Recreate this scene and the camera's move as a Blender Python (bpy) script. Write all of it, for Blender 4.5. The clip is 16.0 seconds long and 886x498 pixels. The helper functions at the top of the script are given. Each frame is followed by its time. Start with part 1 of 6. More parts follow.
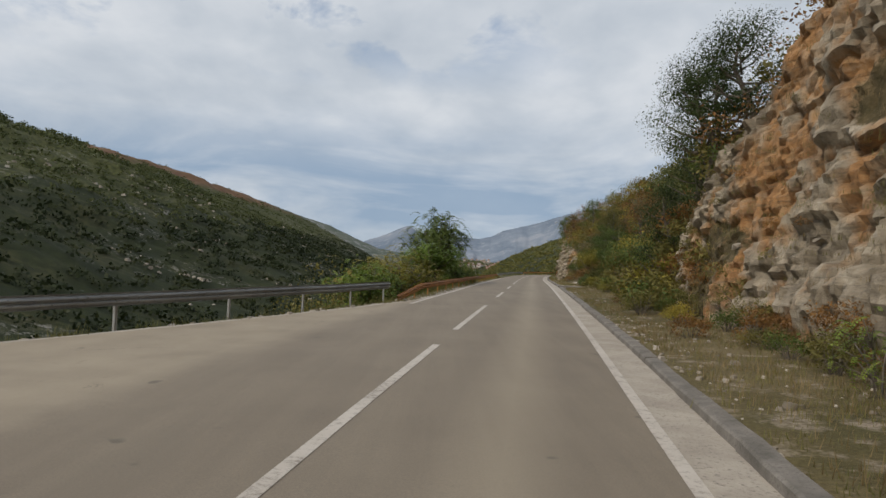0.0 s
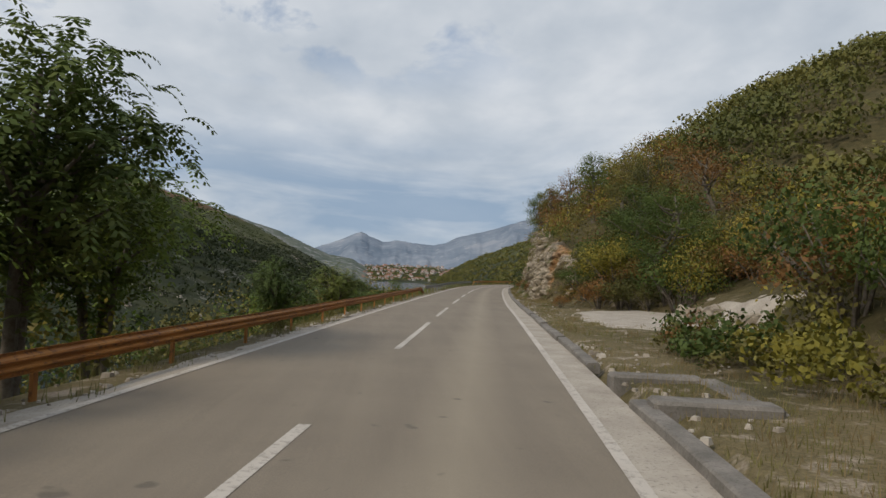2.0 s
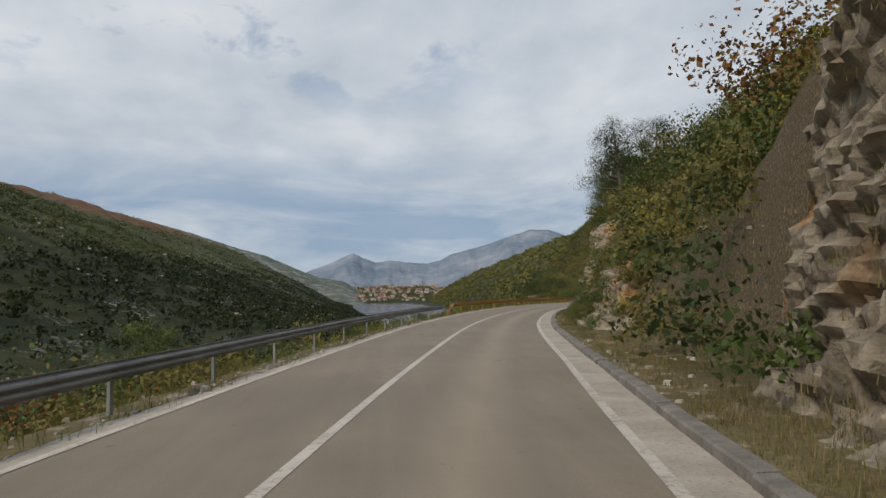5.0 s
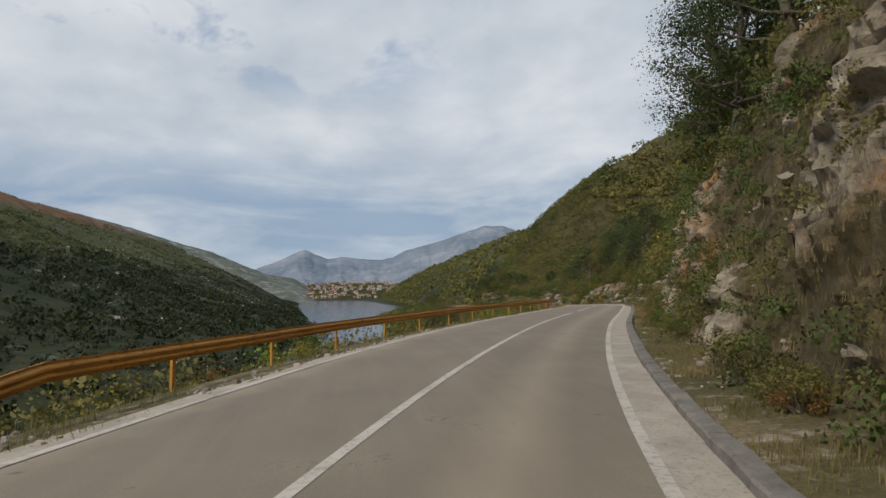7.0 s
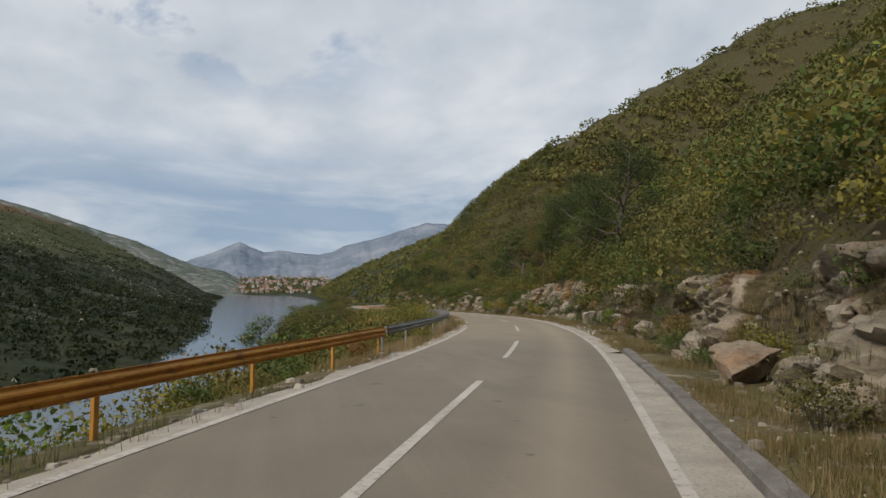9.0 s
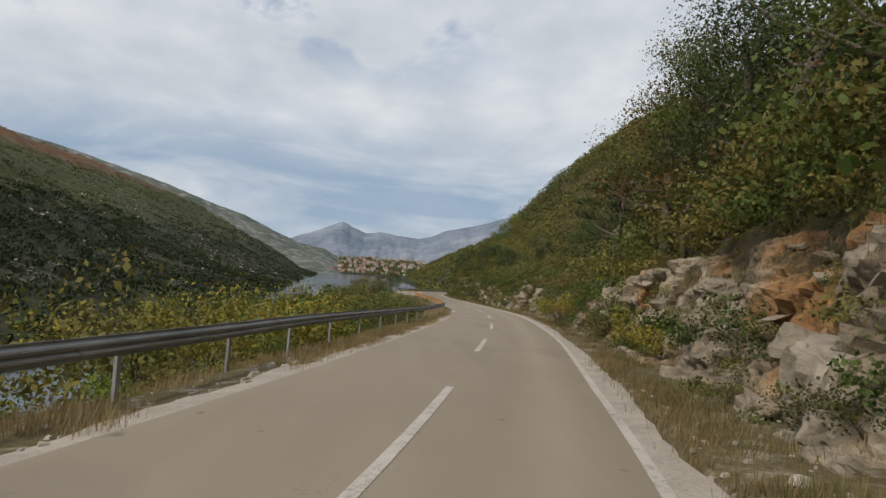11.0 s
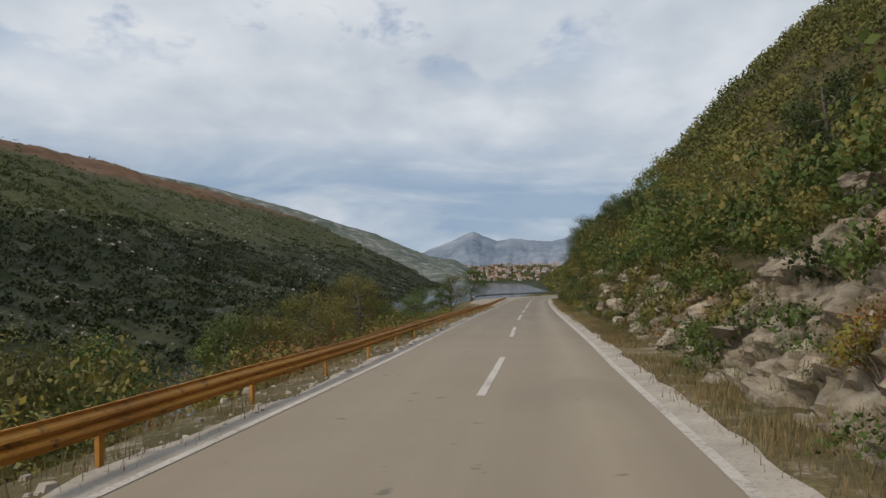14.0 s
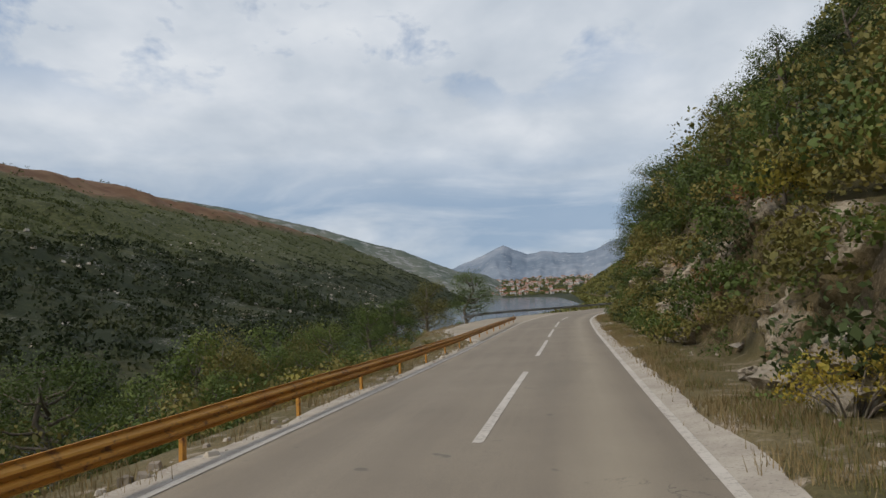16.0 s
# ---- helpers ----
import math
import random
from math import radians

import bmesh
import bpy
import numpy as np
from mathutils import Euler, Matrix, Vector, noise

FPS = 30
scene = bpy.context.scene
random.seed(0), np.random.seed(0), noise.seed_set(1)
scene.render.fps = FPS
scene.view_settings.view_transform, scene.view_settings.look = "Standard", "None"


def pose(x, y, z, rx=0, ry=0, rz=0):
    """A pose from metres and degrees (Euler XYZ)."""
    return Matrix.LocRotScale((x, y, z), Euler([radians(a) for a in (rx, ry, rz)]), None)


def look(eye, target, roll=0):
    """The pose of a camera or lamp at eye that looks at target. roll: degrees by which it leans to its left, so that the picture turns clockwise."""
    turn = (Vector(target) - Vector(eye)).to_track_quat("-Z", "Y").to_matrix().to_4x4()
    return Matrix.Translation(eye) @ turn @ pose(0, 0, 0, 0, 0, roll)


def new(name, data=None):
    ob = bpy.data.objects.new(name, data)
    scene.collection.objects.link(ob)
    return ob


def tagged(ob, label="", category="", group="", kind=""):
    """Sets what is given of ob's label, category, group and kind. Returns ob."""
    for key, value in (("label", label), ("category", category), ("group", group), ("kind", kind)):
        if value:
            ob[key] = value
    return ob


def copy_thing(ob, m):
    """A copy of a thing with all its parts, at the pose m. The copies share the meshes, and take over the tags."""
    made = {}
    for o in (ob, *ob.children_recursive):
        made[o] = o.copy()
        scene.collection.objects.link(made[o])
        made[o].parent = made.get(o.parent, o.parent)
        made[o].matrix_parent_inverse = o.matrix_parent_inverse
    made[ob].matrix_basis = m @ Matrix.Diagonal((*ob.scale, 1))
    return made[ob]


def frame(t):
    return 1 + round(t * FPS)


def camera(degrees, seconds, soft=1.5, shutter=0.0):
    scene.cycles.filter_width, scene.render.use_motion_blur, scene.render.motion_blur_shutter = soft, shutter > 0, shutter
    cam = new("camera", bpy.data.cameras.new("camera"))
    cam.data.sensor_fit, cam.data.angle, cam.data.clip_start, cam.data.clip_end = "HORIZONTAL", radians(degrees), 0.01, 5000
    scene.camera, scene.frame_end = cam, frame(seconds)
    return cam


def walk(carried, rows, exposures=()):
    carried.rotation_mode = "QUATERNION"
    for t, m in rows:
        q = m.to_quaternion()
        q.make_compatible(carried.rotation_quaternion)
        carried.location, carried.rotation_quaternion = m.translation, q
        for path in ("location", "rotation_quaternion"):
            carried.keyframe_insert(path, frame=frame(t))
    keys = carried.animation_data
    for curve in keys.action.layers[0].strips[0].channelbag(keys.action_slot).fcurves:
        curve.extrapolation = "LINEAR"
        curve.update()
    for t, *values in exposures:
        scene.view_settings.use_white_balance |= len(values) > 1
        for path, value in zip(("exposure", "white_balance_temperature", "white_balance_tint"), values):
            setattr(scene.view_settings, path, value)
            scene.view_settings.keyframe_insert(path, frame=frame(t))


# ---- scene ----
cam = camera(66.0, 16.0, shutter=0.0)
PATH = [
    (0.0, (0.003, -0.001, 1.752), (0.065, 19.989, 2.365), 2.24),
    (0.5, (1.746, 12.047, 1.929), (2.682, 32.014, 2.605), 1.30),
    (1.0, (3.436, 24.169, 2.096), (4.915, 44.081, 3.258), 1.98),
    (1.5, (5.171, 36.405, 2.216), (6.320, 56.346, 3.227), 1.38),
    (2.0, (6.835, 48.747, 2.324), (8.213, 68.681, 3.184), 2.29),
    (2.5, (8.379, 61.024, 2.394), (9.585, 80.957, 3.488), 0.43),
    (3.0, (9.921, 73.304, 2.477), (11.049, 93.217, 3.966), 0.51),
    (3.5, (11.555, 85.673, 2.501), (12.697, 105.570, 4.182), 0.21),
    (4.0, (13.340, 98.120, 2.556), (14.502, 118.027, 4.088), -0.64),
    (4.5, (15.178, 110.441, 2.593), (16.449, 130.345, 4.082), -0.64),
    (5.0, (17.072, 122.702, 2.634), (18.602, 142.595, 4.026), -0.66),
    (5.5, (19.035, 134.897, 2.711), (20.875, 154.771, 3.986), -0.68),
    (6.0, (21.192, 147.001, 2.813), (23.291, 166.855, 3.989), -0.69),
    (6.5, (23.744, 158.963, 2.915), (25.952, 178.808, 4.050), -0.70),
    (7.0, (26.854, 170.699, 3.002), (29.698, 190.454, 4.282), -0.86),
    (7.5, (30.433, 182.108, 3.103), (34.310, 201.708, 3.985), -1.09),
    (8.0, (34.570, 193.279, 3.201), (39.016, 212.765, 3.937), -0.20),
    (8.5, (39.246, 204.221, 3.273), (44.088, 223.586, 4.523), -0.04),
    (9.0, (44.214, 215.024, 3.344), (48.726, 234.472, 4.542), 0.41),
    (9.5, (49.028, 225.769, 3.278), (52.749, 245.391, 4.355), 1.49),
    (10.0, (53.496, 236.523, 3.170), (56.263, 256.308, 4.101), 2.79),
    (10.5, (57.391, 247.359, 3.038), (59.354, 267.246, 3.848), 3.87),
    (11.0, (60.627, 258.287, 2.864), (62.251, 278.206, 3.623), 4.33),
    (11.5, (63.318, 269.261, 2.631), (63.972, 289.235, 3.419), 3.99),
    (12.0, (65.573, 280.304, 2.413), (65.668, 300.266, 3.645), 3.69),
    (12.5, (67.603, 291.373, 2.106), (67.084, 311.330, 3.309), 3.31),
    (13.0, (69.324, 302.583, 1.792), (68.034, 322.522, 2.661), 2.68),
    (13.5, (70.631, 313.974, 1.550), (68.940, 333.881, 2.481), -0.71),
    (14.0, (71.486, 325.531, 1.341), (69.197, 345.382, 2.186), -0.58),
    (14.5, (71.935, 337.143, 1.105), (69.412, 356.942, 2.387), 0.04),
    (15.0, (72.223, 348.739, 0.895), (69.226, 368.468, 2.224), -1.01),
    (15.5, (72.431, 360.282, 0.661), (69.227, 379.990, 1.808), -2.03),
    (16.0, (72.592, 371.723, 0.437), (69.423, 391.424, 1.782), -2.50),
]
walk(cam, [(t, look(eye, target, roll)) for t, eye, target, roll in PATH],
     [(0.0, 0.03, 6580, 10), (4.0, 0.0, 6560, 10), (8.0, 0.04, 6560, 10), (11.0, 0.12, 6700, 10), (12.0, 0.2, 6680, 10), (13.0, 0.1, 6580, 10), (14.5, 0.06, 6540, 10), (16.0, 0.08, 6500, 10)])

# ---- light: thin broken cloud, soft sun from the left and behind ----
SUN_EL, SUN_AZ = radians(42), radians(232)      # azimuth clockwise from +y
sun = new("sun", bpy.data.lights.new("sun", "SUN"))
sun.data.energy, sun.data.angle, sun.data.color = 2.0, radians(12), (1.0, 0.89, 0.73)
sun_dir = Vector((math.sin(SUN_AZ) * math.cos(SUN_EL), math.cos(SUN_AZ) * math.cos(SUN_EL), math.sin(SUN_EL)))
sun.matrix_world = look(sun_dir * 100, (0, 0, 0))


class Nodes:
    """A short way to write node trees."""

    def __init__(self, tree):
        self.tree = tree
        tree.nodes.clear()

    def add(self, kind, **sets):
        n = self.tree.nodes.new("ShaderNode" + kind)
        ins = sets.pop("ins", {})
        for k, v in sets.items():
            setattr(n, k, v)
        for k, v in ins.items():
            self.feed(n.inputs[k], v)
        return n

    def feed(self, socket, v):
        if isinstance(v, bpy.types.NodeSocket):
            self.tree.links.new(v, socket)
        else:
            socket.default_value = v

    def noise(self, vec, scale, detail=4.0, rough=0.55, dist=0.0):
        return self.add("TexNoise", ins={"Vector": vec, "Scale": scale, "Detail": detail, "Roughness": rough, "Distortion": dist}).outputs["Fac"]

    def ramp(self, fac, stops):
        n = self.add("ValToRGB", ins={"Fac": fac})
        el = n.color_ramp.elements
        while len(el) < len(stops):
            el.new(0.5)
        for e, (p, c) in zip(el, stops):
            e.position = p
            e.color = (*c, 1) if len(c) == 3 else (c[0], c[0], c[0], 1)
        return n.outputs["Color"]

    def mix(self, fac, a, b, blend="MIX"):
        n = self.add("MixRGB", blend_type=blend)
        for s, v in zip(("Fac", "Color1", "Color2"), (fac, a, b)):
            self.feed(n.inputs[s], (*v, 1) if isinstance(v, tuple) and len(v) == 3 else v)
        return n.outputs["Color"]

    def math(self, op, a, b=0.0, clamp=False):
        n = self.add("Math", operation=op, use_clamp=clamp)
        self.feed(n.inputs[0], a)
        self.feed(n.inputs[1], b)
        return n.outputs[0]

    def step(self, v, lo, hi):
        n = self.add("MapRange", ins={"Value": v, "From Min": lo, "From Max": hi})
        n.clamp = True
        return n.outputs["Result"]


world = bpy.data.worlds.new("sky")
scene.world = world
world.use_nodes = True
W = Nodes(world.node_tree)
way = W.add("TexCoord").outputs["Generated"]
sep = W.add("SeparateXYZ", ins={"Vector": way})
up = W.math("MAXIMUM", sep.outputs["Z"], 0.02)
low = W.math("ADD", up, 0.30)
flat = W.add("CombineXYZ", ins={"X": W.math("DIVIDE", sep.outputs["X"], low), "Y": W.math("DIVIDE", sep.outputs["Y"], low), "Z": 0.4}).outputs[0]
wide = W.add("Mapping", ins={"Vector": flat, "Scale": (1.0, 0.85, 1.0)}).outputs[0]
big = W.noise(wide, 1.5, 6.0, 0.55, 0.25)
fine = W.noise(wide, 5.5, 6.0, 0.6, 0.3)
body = W.math("ADD", W.math("MULTIPLY", big, 0.7), W.math("MULTIPLY", fine, 0.3))
# small blue gaps only high up, in the opening of the overcast ahead and to the left
gap = W.math("MULTIPLY", W.step(sep.outputs["Z"], 0.25, 0.34), W.step(sep.outputs["X"], 0.22, 0.0))
cover = W.math("SUBTRACT", 1.0, W.math("MULTIPLY", W.step(body, 0.515, 0.465), W.math("MULTIPLY", gap, 0.75)))
tone = W.math("ADD", W.math("MULTIPLY", W.noise(wide, 2.3, 5.0, 0.52, 0.2), 0.72), W.math("MULTIPLY", W.noise(wide, 6.5, 4.0, 0.5, 0.2), 0.28))
cloud = W.ramp(tone, [(0.34, (0.465, 0.525, 0.60)), (0.47, (0.570, 0.622, 0.685)), (0.58, (0.675, 0.715, 0.765)), (0.68, (0.765, 0.795, 0.825))])
drift = W.noise(W.add("Mapping", ins={"Vector": way, "Scale": (2.2, 2.2, 9.0)}).outputs[0], 1.6, 5.0, 0.55, 0.5)
band = W.math("MULTIPLY", W.step(sep.outputs["Z"], 0.24, 0.13), W.step(drift, 0.34, 0.60))
cloud = W.mix(W.math("MULTIPLY", band, 0.85), cloud, (0.245, 0.355, 0.505))
cloud = W.mix(W.math("MULTIPLY", W.step(sep.outputs["Z"], 0.075, 0.01), 0.5), cloud, (0.40, 0.51, 0.64))
sky = W.add("TexSky", sky_type="NISHITA", sun_disc=False, sun_elevation=SUN_EL, sun_rotation=SUN_AZ, altitude=100.0, dust_density=1.0)
bg_sky = W.add("Background", ins={"Color": sky.outputs[0], "Strength": 0.12})
bg_cloud = W.add("Background", ins={"Color": cloud, "Strength": 0.95})
mixed = W.add("MixShader", ins={0: W.math("MULTIPLY", cover, 0.96), 1: bg_sky.outputs[0], 2: bg_cloud.outputs[0]})
W.add("OutputWorld", ins={"Surface": mixed.outputs[0]})


# ---- materials ----
def material(name, build, rough=0.85, metal=0.0, bump=0.0, spec=0.5):
    """build(N, p) gives the colour (and the height of the relief) from world position p."""
    m = bpy.data.materials.new(name)
    m.use_nodes = True
    N = Nodes(m.node_tree)
    p = N.add("NewGeometry").outputs["Position"]
    got = build(N, p)
    colour, height = got if isinstance(got, tuple) and len(got) == 2 else (got, None)
    b = N.add("BsdfPrincipled", ins={"Base Color": colour, "Roughness": rough, "Metallic": metal, "Specular IOR Level": spec})
    if height is not None and bump:
        N.feed(b.inputs["Normal"], N.add("Bump", ins={"Height": height, "Strength": 0.9, "Distance": bump}).outputs[0])
    N.add("OutputMaterial", ins={"Surface": b.outputs[0]})
    return m


def asphalt(N, p):
    fine = N.noise(p, 55.0, 3.0, 0.7)
    wide = N.noise(p, 0.30, 6.0, 0.62)
    streak = N.noise(N.add("Mapping", ins={"Vector": p, "Scale": (2.2, 0.10, 1.0)}).outputs[0], 1.0, 5.0, 0.6)
    c = N.ramp(wide, [(0.3, (0.201, 0.164, 0.121)), (0.5, (0.235, 0.195, 0.144)), (0.7, (0.280, 0.234, 0.173))])
    c = N.mix(N.math("MULTIPLY", N.step(streak, 0.42, 0.66), 0.40), c, (0.311, 0.262, 0.192))
    c = N.mix(N.step(fine, 0.30, 0.75), N.mix(0.45, c, (0.09, 0.079, 0.066)), c)
    lane = N.add("Attribute", attribute_name="lane").outputs["Fac"]
    along = N.noise(p, 0.12, 3.0)
    wheel = N.math("ABSOLUTE", N.math("SUBTRACT", N.math("ABSOLUTE", N.math("SUBTRACT", N.math("ABSOLUTE", lane), 1.62)), 0.74))
    c = N.mix(N.math("MULTIPLY", N.step(wheel, 0.55, 0.0), N.math("MULTIPLY", along, 0.7)), c, (0.179, 0.148, 0.111))
    oil = N.math("ABSOLUTE", N.math("SUBTRACT", lane, 1.75))
    c = N.mix(N.math("MULTIPLY", N.step(oil, 0.7, 0.0), 0.36), c, (0.384, 0.331, 0.244))
    newer = N.add("SeparateXYZ", ins={"Vector": p}).outputs["Y"]
    c = N.mix(N.math("MULTIPLY", N.math("MULTIPLY", N.step(newer, 236.0, 246.0), N.step(newer, 375.0, 340.0)), 0.36), c, (0.379, 0.309, 0.216))
    # dust along the outer edge, patches of repair, cracks, drips
    dust = N.math("ADD", N.step(N.math("MULTIPLY", lane, -1.0), 2.0, 3.5), N.math("MULTIPLY", N.math("SUBTRACT", N.noise(p, 0.8, 5.0), 0.5), 0.9))
    c = N.mix(N.math("MULTIPLY", N.step(dust, 0.55, 1.2), 0.6), c, (0.407, 0.347, 0.254))
    patch = N.noise(N.add("Mapping", ins={"Vector": p, "Scale": (0.35, 0.10, 1.0)}).outputs[0], 1.0, 1.0, 0.3)
    c = N.mix(N.math("MULTIPLY", N.step(patch, 0.66, 0.70), 0.22), c, (0.147, 0.125, 0.096))
    vein = N.math("ABSOLUTE", N.math("SUBTRACT", N.noise(p, 0.55, 6.0, 0.6, 1.2), 0.5))
    c = N.mix(N.math("MULTIPLY", N.step(vein, 0.0045, 0.0015), N.math("MULTIPLY", N.step(wide, 0.57, 0.66), 0.7)), c, (0.045, 0.039, 0.034))
    spots = N.noise(p, 2.3, 2.0, 0.4)
    c = N.mix(N.math("MULTIPLY", N.step(spots, 0.73, 0.78), 0.55), c, (0.06, 0.052, 0.043))
    return c, fine


def paint(N, p):
    wear, worn = N.noise(p, 11.0, 6.0, 0.75), N.noise(p, 0.9, 4.0, 0.6)
    c = N.ramp(worn, [(0.3, (0.45, 0.41, 0.355)), (0.65, (0.53, 0.49, 0.435))])
    c = N.mix(N.step(N.math("ADD", wear, N.math("MULTIPLY", N.math("SUBTRACT", worn, 0.5), -0.35)), 0.50, 0.68), c, (0.235, 0.205, 0.172))
    return c, wear


def concrete(N, p):
    a, b = N.noise(p, 1.3, 5.0, 0.65), N.noise(p, 22.0, 4.0, 0.6)
    c = N.ramp(a, [(0.3, (0.30, 0.262, 0.215)), (0.7, (0.455, 0.41, 0.345))])
    return N.mix(N.step(b, 0.55, 0.75), c, (0.15, 0.135, 0.115)), b


def kerbstone(N, p):
    a, b = N.noise(p, 1.9, 5.0, 0.65), N.noise(p, 30.0, 4.0, 0.6)
    c = N.ramp(a, [(0.35, (0.12, 0.11, 0.095)), (0.65, (0.24, 0.22, 0.195))])
    return N.mix(N.step(b, 0.5, 0.8), c, (0.09, 0.085, 0.07)), b


def ground(N, p):
    """Dry grass, stony soil and green patches near the road, scrub on the slopes, red-brown heath on the far crest."""
    a, b, f = N.noise(p, 0.22, 5.0, 0.6), N.noise(p, 1.6, 5.0, 0.65), N.noise(p, 14.0, 4.0, 0.65)
    grass = N.ramp(a, [(0.30, (0.085, 0.084, 0.032)), (0.48, (0.160, 0.130, 0.062)), (0.68, (0.245, 0.195, 0.105))])
    soil = N.ramp(f, [(0.3, (0.20, 0.16, 0.115)), (0.7, (0.44, 0.38, 0.305))])
    grass = N.mix(N.step(f, 0.35, 0.7), N.mix(0.55, grass, (0.03, 0.028, 0.014)), grass)
    c = N.mix(N.step(b, 0.53, 0.68), grass, soil)
    xyz = N.add("SeparateXYZ", ins={"Vector": p})
    n = N.noise(p, 0.045, 6.0, 0.62)
    # low scrub: the shade on the valley foot is darkened into this ramp
    scrub = N.ramp(n, [(0.30, (0.016, 0.023, 0.010)), (0.50, (0.030, 0.038, 0.015)), (0.66, (0.058, 0.058, 0.025))])
    clump = N.noise(p, 0.42, 4.0, 0.6)
    high_ = N.step(N.math("ADD", xyz.outputs["Z"], N.math("MULTIPLY", N.math("SUBTRACT", n, 0.5), 60.0)), 22.0, 40.0)
    scrub = N.mix(N.math("MULTIPLY", high_, 0.75), scrub, (0.092, 0.098, 0.036))
    scrub = N.mix(N.step(clump, 0.42, 0.60), N.mix(0.6, scrub, (0.016, 0.022, 0.010)), scrub)
    rocky = N.math("MULTIPLY", N.step(N.noise(p, 0.03, 4.0, 0.6), 0.54, 0.62), N.step(N.noise(p, 0.5, 5.0, 0.75, 0.8), 0.54, 0.60))
    scrub = N.mix(N.math("MULTIPLY", rocky, 0.8), scrub, (0.235, 0.225, 0.205))
    heath = N.ramp(N.noise(p, 0.05, 5.0), [(0.35, (0.105, 0.055, 0.033)), (0.65, (0.165, 0.105, 0.060))])
    edge = N.math("ADD", xyz.outputs["Z"], N.math("MULTIPLY", N.math("SUBTRACT", n, 0.5), 30.0))
    scrub = N.mix(N.math("MULTIPLY", N.step(edge, 102.0, 118.0), N.step(xyz.outputs["X"], -150.0, -190.0)), scrub, heath)
    c = N.mix(N.step(xyz.outputs["Y"], 455.0, 520.0), c, scrub)
    wild = N.add("Attribute", attribute_name="wild").outputs["Fac"]
    floor_ = N.ramp(b, [(0.3, (0.045, 0.042, 0.018)), (0.55, (0.085, 0.072, 0.032)), (0.75, (0.13, 0.10, 0.055))])
    c = N.mix(wild, c, N.mix(N.step(xyz.outputs["Y"], 420.0, 520.0), floor_, scrub))
    c = N.mix(N.add("Attribute", attribute_name="valley").outputs["Fac"], c, scrub)
    slope = N.add("SeparateXYZ", ins={"Vector": N.add("NewGeometry").outputs["Normal"]}).outputs["Z"]
    steep = N.step(slope, 0.62, 0.42)
    clod = N.ramp(f, [(0.3, (0.055, 0.045, 0.026)), (0.55, (0.12, 0.095, 0.058)), (0.75, (0.24, 0.205, 0.155))])
    return N.mix(steep, c, clod), N.mix(0.5, b, f)


def rock_colour(N, p, warmth=0.50):
    """Grey weathered limestone with warm fresh breaks, orange clay, lichen and dark joints."""
    a, b, f = N.noise(p, 0.33, 5.0, 0.62), N.noise(p, 1.1, 6.0, 0.68, 0.3), N.noise(p, 7.0, 5.0, 0.7)
    grey = N.ramp(b, [(0.30, (0.184, 0.155, 0.115)), (0.50, (0.374, 0.320, 0.241)), (0.70, (0.536, 0.475, 0.377))])
    warm = N.ramp(b, [(0.32, (0.223, 0.118, 0.052)), (0.52, (0.446, 0.246, 0.108)), (0.70, (0.513, 0.360, 0.206))])
    red = N.math("ADD", N.math("SUBTRACT", a, warmth), N.math("MULTIPLY", N.add("Attribute", attribute_name="clay").outputs["Fac"], 0.26))
    c = N.mix(N.step(red, 0.0, 0.12), grey, warm)
    bands = N.noise(N.add("Mapping", ins={"Vector": p, "Scale": (0.5, 0.5, 4.5)}).outputs[0], 1.3, 6.0, 0.7, 0.4)
    c = N.mix(N.math("MULTIPLY", N.step(bands, 0.54, 0.66), 0.55), c, (0.115, 0.098, 0.074))
    c = N.mix(N.math("MULTIPLY", N.step(bands, 0.42, 0.32), 0.40), c, (0.480, 0.431, 0.346))
    joint = N.add("Attribute", attribute_name="joint").outputs["Fac"]
    c = N.mix(N.math("MULTIPLY", joint, 0.5), c, (0.052, 0.042, 0.028))
    soil = N.add("Attribute", attribute_name="soil").outputs["Fac"]
    turf = N.ramp(N.noise(p, 2.2, 6.0, 0.7), [(0.35, (0.060, 0.052, 0.022)), (0.55, (0.125, 0.098, 0.052)), (0.7, (0.240, 0.186, 0.108))])
    c = N.mix(N.step(N.math("ADD", soil, N.math("MULTIPLY", N.math("SUBTRACT", f, 0.5), 0.8)), 0.42, 0.62), c, turf)
    return N.mix(N.math("MULTIPLY", N.step(f, 0.56, 0.70), 0.5), c, (0.075, 0.065, 0.05))


def rock(warmth):
    return lambda N, p: (rock_colour(N, p, warmth), N.noise(p, 3.0, 7.0, 0.7, 0.4))


def piece_rock(N, p):
    """Single stones: the same stone, each its own shade."""
    r = N.add("ObjectInfo").outputs["Random"]
    c = rock_colour(N, p, 0.60)
    c = N.mix(0.35, c, N.ramp(r, [(0.0, (0.17, 0.155, 0.135)), (0.5, (0.32, 0.295, 0.26)), (0.8, (0.42, 0.39, 0.345)), (1.0, (0.36, 0.29, 0.215))]))
    return c, N.noise(p, 5.0, 7.0, 0.72, 0.5)


def orange_paint(N, p):
    a, b = N.noise(p, 0.7, 5.0, 0.6), N.noise(p, 6.0, 6.0, 0.7)
    c = N.ramp(a, [(0.32, (0.30, 0.115, 0.028)), (0.55, (0.44, 0.19, 0.04)), (0.72, (0.36, 0.13, 0.04))])
    c = N.mix(N.step(b, 0.52, 0.63), c, (0.13, 0.055, 0.026))
    return c, b


